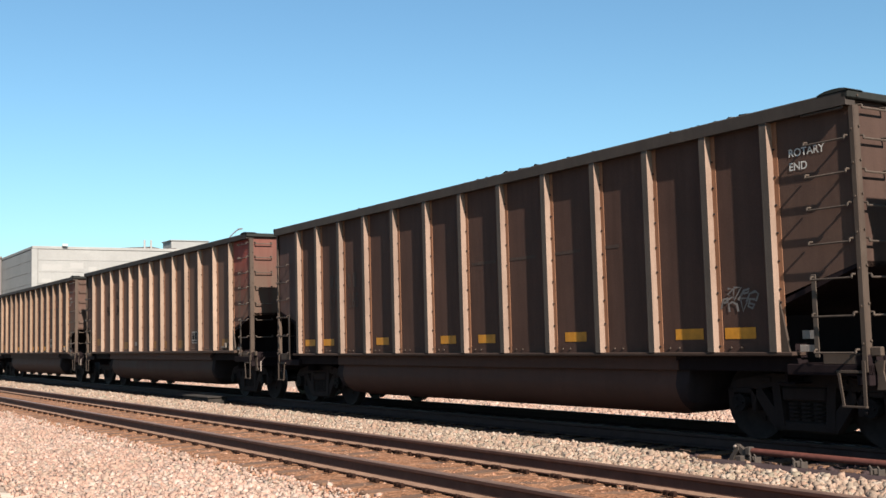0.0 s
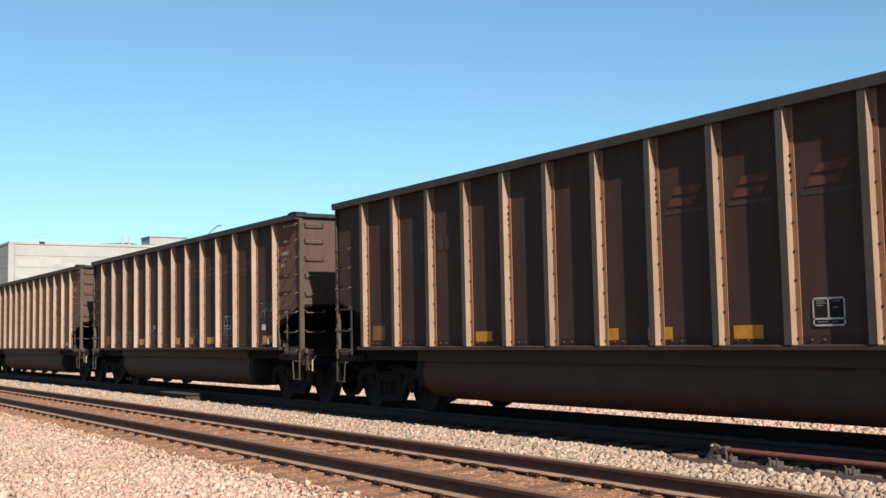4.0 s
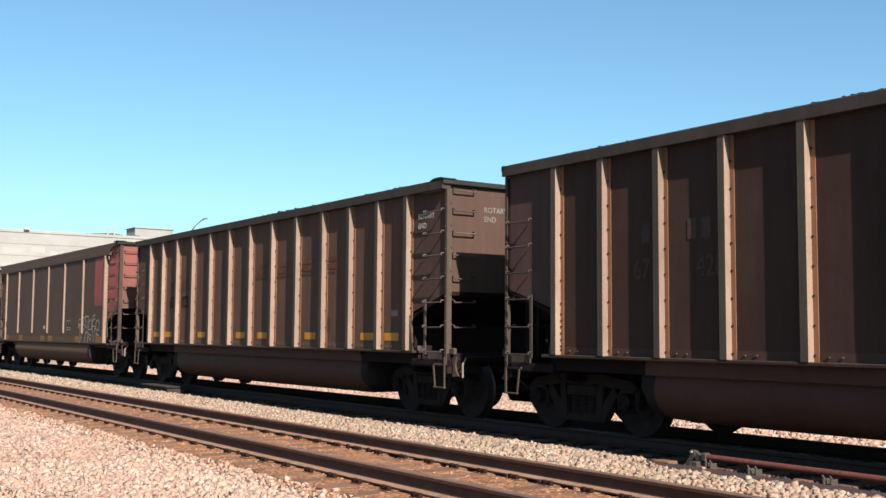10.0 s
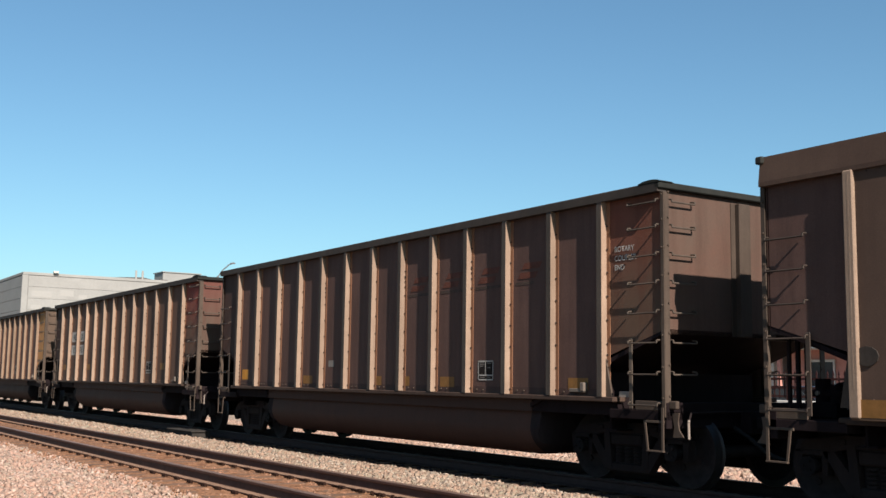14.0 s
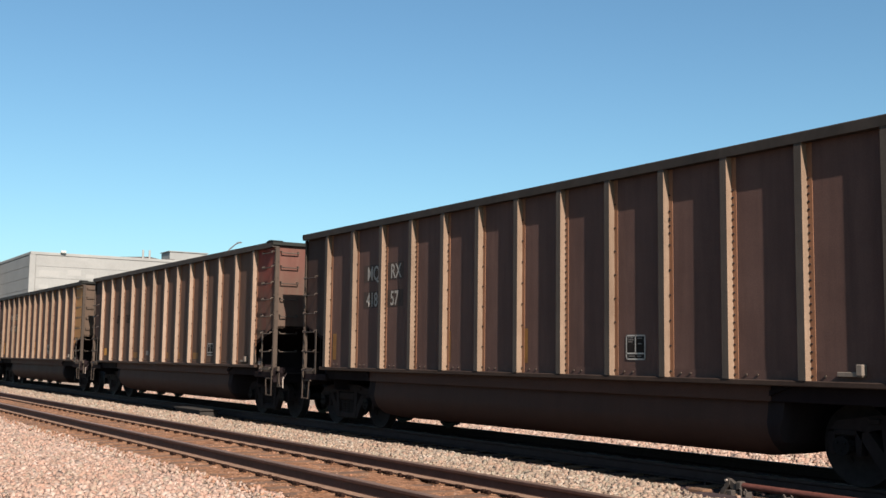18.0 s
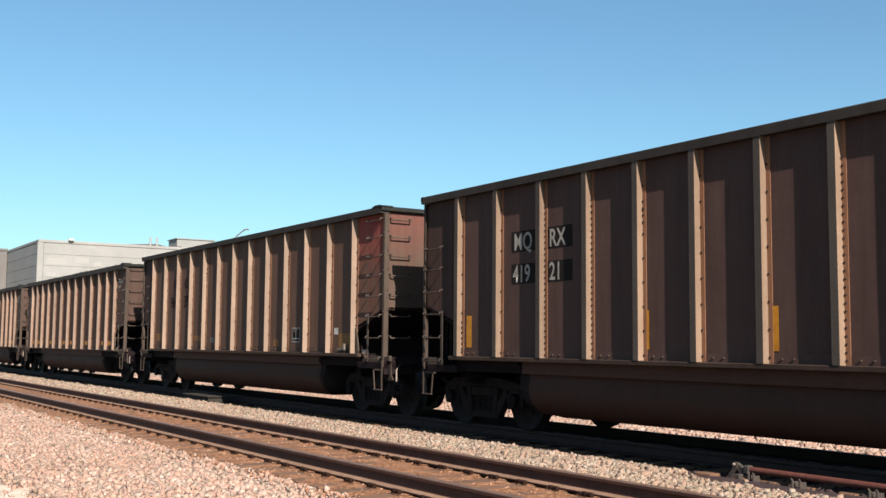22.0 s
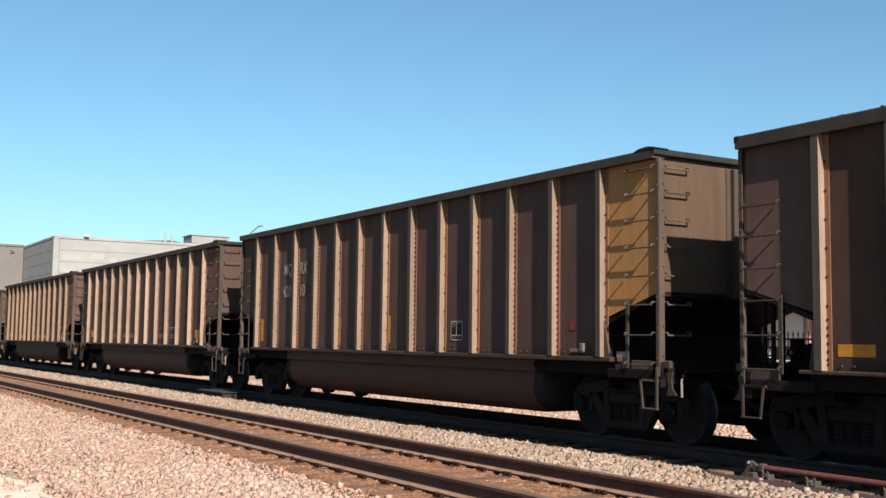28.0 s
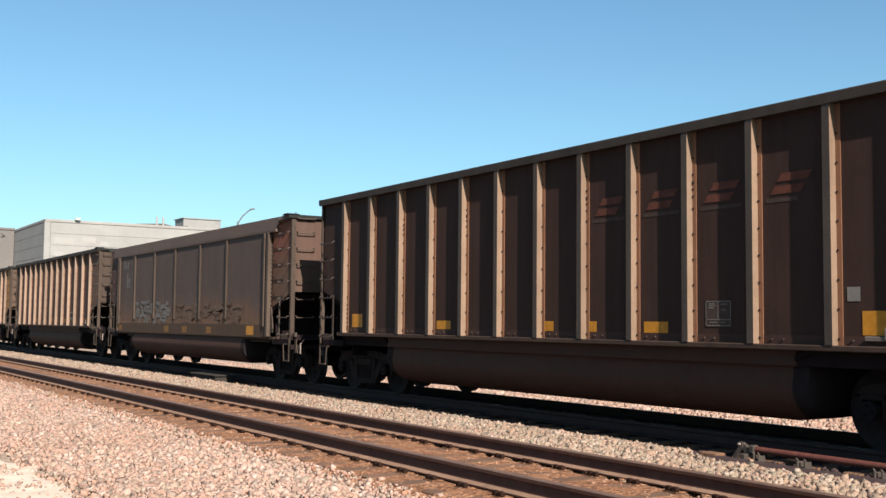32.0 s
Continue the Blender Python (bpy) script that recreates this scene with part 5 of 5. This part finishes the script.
def place_car(k, kind):
    if kind not in TEMPLATES:
        car = TEMPLATES[kind] = MAKERS[kind]()
    else:
        car = copy_thing(TEMPLATES[kind], Matrix.Identity(4))
    CARS[k] = car
    car["kind_of_car"] = kind
    car.matrix_basis = pose(car_x(k, 0), 0, 0)
    return car


# number in the train: kind of car, colour of the leading end
LIST = [(-1, "light", "brown"), (0, "dark", "dark"), (7, "smooth", "pink"), (1, "light", "red"), (2, "light", "rust"), (3, "light", "rust"), (4, "light", "rust"), (5, "dark", "dark"), (6, "dark", "dark"),
        (8, "light", "rust"), (9, "light", "red"), (10, "light", "yellow"), (11, "light", "red"), (12, "light", "yellow"), (13, "light", "red"), (14, "dark", "dark"),
        (15, "dark", "dark"), (16, "light", "orange"), (17, "light", "rust"), (18, "light", "rust"), (19, "old", "rust"), (20, "light", "brown"), (21, "light", "yellow"),
        (22, "light", "brown")]
SLOPE_RIBBED = (1, 3, 13, 17)
DULL_RIBBED = (2, 10, 12, 16, 18)
SIDES = {2: PANEL_RED, 3: PANEL_RED, 18: PANEL_RED, 1: PANEL_TAN, 4: PANEL_TAN, 9: PANEL_TAN, 6: PANEL_TAN, 11: PANEL_TAN, 13: PANEL_TAN}
COLOUR_WORDS = {"red": "a faded red", "pink": "a bright pinkish red", "rust": "a red-brown", "brown": "a brown", "dark": "a dark brown", "yellow": "an ochre yellow", "orange": "an orange ochre"}
for k, kind, colour in LIST:
    car = place_car(k, kind)
    tagged(car, LABELS[kind] % COLOUR_WORDS[colour])
for k, kind, colour in LIST:
    car = CARS[k]
    for ob in car.children:
        base = ob.name.split(".")[0]
        corners = [Vector(c) for c in ob.bound_box]
        mid_x = sum(c.x for c in corners) / 8
        mid_y = sum(c.y for c in corners) / 8
        # Sun-facing end sheets take the darker copy of the end colour.
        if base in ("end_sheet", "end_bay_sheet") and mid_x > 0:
            repaint(ob, (END_SUN_TONED if base == "end_sheet" else END_COLOURS)[colour])
        # Trailing ends get the gap's shade as their colour.
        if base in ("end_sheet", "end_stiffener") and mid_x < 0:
            repaint(ob, SHADE_STEEL)
        if base == "end_bay_sheet" and mid_x < 0 and kind == "light":
            repaint(ob, PANEL_RED)
        if base == "post" and k == 19:
            repaint(ob, POST)
        if base in ("side_sheet", "lap_plate") and k in SIDES:
            repaint(ob, SIDES[k])
    if k in DULL_RIBBED:
        for o in car.children:
            if o.name.split(".")[0] == "rib" and o.location.y < 0:
                repaint(o, RIB_DULL)
    if k in SLOPE_RIBBED:
        near = sorted((o for o in car.children if o.name.split(".")[0] == "rib" and o.location.y < 0), key=lambda o: o.location.x)
        for i, o in enumerate(near):
            o.data = SLOPED[3 if i in (0, 12) else (1 if i in (2, 4, 7, 9) else 0)]
    if k in (10, 12, 16):
        near = sorted((o for o in car.children if o.name.split(".")[0] == "rib" and o.location.y < 0), key=lambda o: o.location.x)
        for i in (2, 3, 7, 10, 11):
            near[i].data = STUDDED[0]
    part("coal_load", COAL_MESHES[(kind, k % 2)], COAL, car, "heap of black coal")

# ---- what is painted on each car ----


def rotary(car):
    words(car, 6.46, 3.18, 0.085, "ROTARY", WHITE, 1.0)
    words(car, 6.46, 3.03, 0.085, "END", WHITE, 1.0)


def rotary_end(car):
    words(car, 7.263, 3.28, 0.085, "ROTARY", FAINT, 1.0, y=-0.75, turn=90)
    words(car, 7.263, 3.13, 0.085, "END", FAINT, 1.0, y=-0.75, turn=90)


def coupler_note(car):
    for z, w in ((3.02, "ROTARY"), (2.90, "COUPLER"), (2.78, "END")):
        words(car, 6.40, z, 0.07, w, OFFWHITE, 0.95)


def old_mark(car, x, z=2.68, h=0.20):
    """Faded bars where an old company mark stood."""
    for x0 in (x, x + 0.22, x + 0.75, x + 0.97):
        mark(car, x0, x0 + 0.14, z, z + h, FAINT_INK, "stencil_bar", "faded bar of old lettering", 0.002)


def big_number(car, x1, x2, z, h, a, b, material, wide=0.8):
    words(car, x1, z, h, a, material, wide)
    words(car, x2, z, h, b, material, wide)


def stripe_logo(car, letter_mat=RED_INK):
    """Faded red slanted shapes over a thin black stripe, across four bays."""
    y = face_y(car) - 0.002
    first, zb = (7, 2.72) if car["kind_of_car"] == "light" else (6, 2.43)
    for i in range(first, first + 4):
        x0 = XS[i] + 0.22
        mark(car, x0 - 0.06, x0 + (0.60 if i < first + 3 else 0.38), zb, zb + 0.045, FAINT_INK, "logo_stripe", "faded black stripe")
        if letter_mat is FAINT_INK:
            continue
        b = Build()
        for u0, u1, w0, w1 in ((0.0, 0.42, 0.0, 0.40), (0.0, 0.42, 0.60, 1.0)):
            zz0, zz1 = zb + 0.09 + 0.23 * w0, zb + 0.09 + 0.23 * w1
            b.add([(x0 + u0 + 0.16 * w0, y, zz0), (x0 + u1 + 0.16 * w0, y, zz0), (x0 + u1 + 0.16 * w1, y, zz1), (x0 + u0 + 0.16 * w1, y, zz1)], [(0, 1, 2, 3)])
        part("logo_shape", b, letter_mat, car, "faded red slanted shape")


DARK_YELLOWS = (-6.0, -5.15, -2.98, -0.78, 0.32, 2.47, 4.62, 5.42)
LIGHT_YELLOWS = (-2.85, -0.1, 0.85, 2.22, 5.45)
c = CARS[0]
yellow_row(c, DARK_YELLOWS)
rotary(c)
rotary_end(c)
old_mark(c, -4.82, z=2.31, h=0.27)
big_number(c, -4.86, -4.06, 1.93, 0.27, "671", "265", FAINT_INK, 0.75)
tag(c, 5.38, 5.90, 1.53, 1.80, (0, 1, 3, 4), 11, FAINT, 0.026)
stripe_logo(c, FAINT_INK)
mark(c, 6.52, 6.70, 1.20, 1.29, DIM_PLATE, "small_plate", "small white plate")
c = CARS[1]
yellow_row(c, LIGHT_YELLOWS, 1.21, 1.42, 0.40, FADED_YELLOW)
yellow_row(c, (-6.0,), 1.33, 1.56, 0.48, FADED_YELLOW)
data_box(c)
mark(c, -1.75, -1.52, 1.30, 1.42, DIM_PLATE, "small_plate", "small white plate")
big_number(c, -4.62, -3.72, 2.78, 0.24, "NO", "KL", WORN_INK)
big_number(c, -4.80, -3.72, 2.28, 0.30, "964", "341", WORN_INK, 0.75)
c = CARS[2]
yellow_row(c, LIGHT_YELLOWS, 1.21, 1.36, 0.42)
yellow_row(c, (-6.0,), 1.25, 1.5, 0.42, FADED_YELLOW)
data_box(c)
stripe_logo(c)
coupler_note(c)
old_mark(c, -4.6)
c = CARS[3]
yellow_row(c, LIGHT_YELLOWS, 1.22, 1.38, 0.46)
yellow_row(c, (-6.0,), 1.24, 1.48, 0.42, FADED_YELLOW)
data_box(c, 3.3, 3.7, 1.55, 1.85)
for i, (x, w) in enumerate(((-5.0, 0.75), (-4.0, 0.75), (-1.85, 0.7), (1.2, 0.8), (3.25, 0.8), (5.35, 0.75))):
    tag(c, x, x + w, 1.28 if i < 5 else 1.75, 1.60 if i < 5 else 2.10, ((0, 1, 3, 4), (3, 4, 1, 2), (1, 0, 4, 3))[i % 3], 30 + i, FAINT, 0.02)
mark(c, -1.7, -1.48, 1.62, 1.74, DIM_PLATE, "small_plate", "small white plate")
mark(c, 5.4, 5.6, 1.5, 1.62, WHITE, "small_plate", "small white plate")
coupler_note(c)
stripe_logo(c)
old_mark(c, -4.6)
c = CARS[4]
data_box(c, faint=True)
coupler_note(c)
ring = Build()
for a in range(24):
    t0, t1 = 2 * math.pi * a / 24, 2 * math.pi * (a + 1) / 24
    ring.add([(4.42 + r * math.cos(t), face_y(c) - 0.002, 2.72 + r * 1.2 * math.sin(t)) for r, t in ((0.40, t0), (0.40, t1), (0.34, t1), (0.34, t0))], [(0, 1, 2, 3)])
part("round_emblem", ring.add(rect(4.39, 4.45, 2.35, 3.1, face_y(c) - 0.002).v, [(0, 1, 2, 3)]).add(rect(4.08, 4.76, 2.69, 2.75, face_y(c) - 0.002).v, [(0, 1, 2, 3)]), FAINT_INK, c, "faded dark round emblem")
old_mark(c, -4.6, z=2.60)
big_number(c, -4.62, -3.75, 2.28, 0.22, "669", "610", FAINT_INK)
for x in (-6.02, -3.26, -0.28):
    mark(c, x, x + 0.13, 1.26, 1.72, FADED_YELLOW, "yellow_mark", "upright yellow mark")
for x in (-2.2, -0.3, 1.9):
    part("tub_plate", rect(x, x + 0.25, 0.82, 0.91, -1.412), POST, c, "pale patch on the tub")
c = CARS[5]
rotary(c)
rotary_end(c)
data_box(c, 2.6, 3.0, 1.42, 1.75, faint=True)
stripe_logo(c, FAINT_INK)
old_mark(c, -4.6, z=2.46, h=0.24)
big_number(c, -4.75, -3.72, 2.02, 0.25, "671", "428", FAINT_INK)
c = CARS[6]
rotary(c)
rotary_end(c)
yellow_row(c, DARK_YELLOWS)
stripe_logo(c)
old_mark(c, -4.82, z=2.31, h=0.27)
big_number(c, -4.86, -4.06, 1.93, 0.27, "671", "023", WORN_INK, 0.75)
mark(c, 3.2, 3.5, 1.35, 1.62, FAINT_INK, "data_box", "dark worn data panel")
mark(c, 5.65, 5.85, 1.62, 1.72, DIM_PLATE, "small_plate", "small white plate")
c = CARS[7]
mark(c, 5.14, 5.98, 2.08, 3.50, END_COLOURS["pink"], "red_panel", "bright pinkish red painted panel")
tag(c, 3.55, 5.75, 1.03, 1.84, (2, 0, 1, 4, 3, 4), 71, OFFWHITE, 0.034)
data_box(c, 2.25, 2.71, 1.38, 1.68)
mark(c, -0.60, -0.38, 1.42, 1.52, WHITE, "small_plate", "small white plate")
yellow_row(c, (-6.1, -4.0, -0.95, 0.05, 3.25, 5.4), 1.01, 1.19, 0.55, FADED_YELLOW)
bars(c, -4.62, 2.68, (0.24, 0.24), POST)
bars(c, -3.95, 2.68, (0.24,), POST)
big_number(c, -4.75, -3.95, 2.28, 0.24, "972", "03", POST)
c = CARS[8]
data_box(c)
coupler_note(c)
yellow_row(c, LIGHT_YELLOWS, 1.22, 1.38, 0.42, FADED_YELLOW)
yellow_row(c, (-6.0,), 1.28, 1.5, 0.35)
stripe_logo(c)
mark(c, -1.75, -1.52, 1.55, 1.67, DIM_PLATE, "small_plate", "small white plate")
c = CARS[9]
for x0, x1, z0, z1, tx in ((-5.02, -4.44, 2.44, 2.78, "NC"), (-3.95, -3.36, 2.44, 2.78, "UX"), (-5.02, -4.44, 2.00, 2.33, "11"), (-3.95, -3.36, 2.00, 2.33, "761")):
    mark(c, x0, x1, z0, z1, OFFWHITE, "number_plate", "pale painted number panel")
    words(c, (x0 + 0.22 if len(tx) == 2 and x0 < -4.5 else x0 + 0.06), z0 + 0.06, 0.21, tx, FAINT_INK if tx == "761" else INK, 0.78)
data_box(c, 3.25, 3.68, 1.40, 1.72)
mark(c, -0.22, 0.02, 1.33, 1.47, DIM_PLATE, "small_plate", "small white plate")
yellow_row(c, (-6.0, -2.95, -0.35, 4.45), 1.50, 1.68, 0.42, FADED_YELLOW)
c = CARS[11]
data_box(c, 3.27, 3.66)
yellow_row(c, (-6.0,), 1.3, 1.52, 0.3)
yellow_row(c, LIGHT_YELLOWS[:4], 1.24, 1.40, 0.40, FADED_YELLOW)
old_mark(c, -4.55, z=2.68, h=0.22)
big_number(c, -4.72, -3.75, 2.28, 0.24, "672", "765", WORN_INK)
mark(c, -1.65, -1.42, 1.32, 1.44, DIM_PLATE, "small_plate", "small white plate")
for n1, n2, k in (("418", "57", 10), ("419", "21", 12), ("420", "10", 16)):
    c = CARS[k]
    for a, b2 in ((2.68, 3.04), (2.20, 2.55)):
        mark(c, -4.82, -4.20, a + 0.03, b2 - 0.02, INK if k == 12 else FAINT_INK, "number_panel", "blackened number panel", -0.001)
        mark(c, -3.94, -3.38, a + 0.03, b2 - 0.02, INK if k == 12 else FAINT_INK, "number_panel", "blackened number panel", -0.001)
    dx = 0.09 if k == 10 else 0.02
    big_number(c, -4.78 + dx, -3.92 + dx, 2.74, 0.25, "MQ", "RX", GREY_INK)
    big_number(c, -4.80 + dx, -3.92 + dx, 2.26, 0.25, n1, n2, GREY_INK)
    for x in (-6.04, -2.0, 0.06):
        mark(c, x, x + 0.15, 1.28, 1.78, FADED_YELLOW if k == 10 else YELLOW, "yellow_mark", "upright yellow mark")
    data_box(c, 2.3, 2.66, 1.34, 1.66)
c = CARS[13]
data_box(c, 3.3, 3.7, 1.34, 1.65)
mark(c, 5.28, 5.46, 1.50, 1.63, WHITE, "small_plate", "small white plate")
mark(c, 5.5, 5.95, 1.25, 1.52, FADED_YELLOW, "yellow_mark", "worn yellow mark")
mark(c, 2.3, 2.6, 1.25, 1.4, FADED_YELLOW, "yellow_mark", "worn yellow mark")
yellow_row(c, (-6.0,), 1.35, 1.57, 0.46, FADED_YELLOW)
yellow_row(c, (-2.85,), 1.37, 1.5, 0.5, FADED_YELLOW)
mark(c, -1.62, -1.39, 1.32, 1.45, DIM_PLATE, "small_plate", "small white plate")
mark(c, -5.3, -5.18, 1.5, 1.6, DIM_PLATE, "small_plate", "small white plate")
big_number(c, -4.60, -3.72, 2.76, 0.26, "NO", "KL", WORN_INK)
big_number(c, -4.80, -3.72, 2.26, 0.30, "964", "397", WORN_INK, 0.75)
for k in (14, 15):
    c = CARS[k]
    rotary(c)
    rotary_end(c)
    yellow_row(c, DARK_YELLOWS)
    stripe_logo(c, FAINT_INK)
    old_mark(c, -4.82, z=2.31, h=0.27)
    mark(c, 3.2, 3.5, 1.42, 1.72, FAINT_INK, "data_box", "dark worn data panel")
c = CARS[17]
data_box(c)
yellow_row(c, (-5.95, 5.48), 1.33, 1.55, 0.46)
yellow_row(c, (-2.85, -0.9, 2.2), 1.32, 1.45, 0.48, FADED_YELLOW)
mark(c, -1.65, -1.42, 1.32, 1.44, DIM_PLATE, "small_plate", "small white plate")
big_number(c, -4.60, -3.72, 2.76, 0.26, "NO", "KL", WORN_INK)
big_number(c, -4.80, -3.72, 2.26, 0.30, "964", "568", WORN_INK, 0.75)
c = CARS[18]
data_box(c, faint=True)
stripe_logo(c)
yellow_row(c, (-5.95, 5.48), 1.25, 1.5, 0.42)
yellow_row(c, LIGHT_YELLOWS[:4], 1.24, 1.38, 0.44)
mark(c, 5.3, 5.46, 1.6, 1.75, DIM_PLATE, "small_plate", "small white plate")
c = CARS[19]
tag(c, -4.2, -0.7, 1.28, 1.88, (0, 1, 3, 2, 1, 4, 0), 191, FAINT, 0.13)
tag(c, -0.3, 4.6, 1.28, 1.80, (1, 4, 3, 0, 2, 1, 4), 192, STAIN, 0.09)
yellow_row(c, (4.9,), 1.03, 1.24, 0.45)
yellow_row(c, (-6.0, -1.3, 0.25, 2.15), 1.03, 1.20, 0.40, FADED_YELLOW)
bars(c, -5.55, 2.95, (0.28, 0.12, 0.22), FAINT, 0.12)
bars(c, -5.2, 2.35, (0.45, 0.3), FAINT, 0.13)
for k in (20, 21, 22):
    data_box(CARS[k])
    yellow_row(CARS[k], LIGHT_YELLOWS, 1.24, 1.4, 0.42, FADED_YELLOW)

for k, x, z in ((4, 5.78, 1.33), (5, 5.88, 1.22), (6, 5.88, 1.24), (12, 5.74, 1.38), (16, 5.46, 1.50)):
    mark(CARS[k], x, x + 0.13, z, z + 0.13, FADED_RED, "red_mark", "small faded red mark", 0.002)

# ---- two birds that cross the sky ----
FEATHER = plain("dark feathers", (0.05, 0.045, 0.045), 0.8)
bird = thing("bird", "small dark bird with spread wings flying overhead", "bird", "birds over the train")
part("body", Build().spin([(0.0, -0.075), (0.02, -0.045), (0.028, 0.0), (0.017, 0.045), (0.008, 0.09), (0.0, 0.095)], 0, 10), FEATHER, bird, "", True)
for s in (-1, 1):
    part("wing", Build().prism([(s * 0.015, 0.032), (s * 0.085, 0.05), (s * 0.17, 0.0), (s * 0.09, -0.01), (s * 0.015, -0.028)][::s], "z", 0.01, 0.022), FEATHER, bird)
BIRDS = [bird, copy_thing(bird, Matrix.Identity(4))]


# ---- what moves ----
def motions():
    times = [float(t) for t in range(33)]
    for k, car in CARS.items():
        walk(car, [(t, pose(car_x(k, t), 0, 0)) for t in times])
    first = {}
    turning = [i / 15 for i in range(32 * 15 + 1)]
    for car in CARS.values():
        for tr in car.children:
            if tr.name.split(".")[0] != "truck":
                continue
            for w in tr.children:
                if w.name.split(".")[0] != "wheelset":
                    continue
                side = 1 if w.location.x > 0 else -1
                if side not in first:
                    here = side * AXLE
                    walk(w, [(t, pose(here, 0, WHEEL_R, 0, math.degrees((train_x(t) - train_x(0)) / WHEEL_R), 0)) for t in turning])
                    first[side] = w
                else:
                    w.rotation_mode = "QUATERNION"
                    keys = w.animation_data_create()
                    keys.action = first[side].animation_data.action
                    keys.action_slot = first[side].animation_data.action_slot
    for bird_ob, a, b in ((BIRDS[0], (-26.28, 8.63), (-21.45, 10.1)), (BIRDS[1], (-25.01, 8.1), (-19.52, 8.76))):
        row = []
        for t in (0.0, 0.5, 1.0, 1.5, 2.0, 3.0, 6.0, 32.0):
            row.append((t, pose(a[0] + (b[0] - a[0]) * (t - 1), 14, a[1] + (b[1] - a[1]) * (t - 1) - 0.9 * max(0, 1 - t) ** 2, 0, 0, -80)))
        walk(bird_ob, row)


motions()
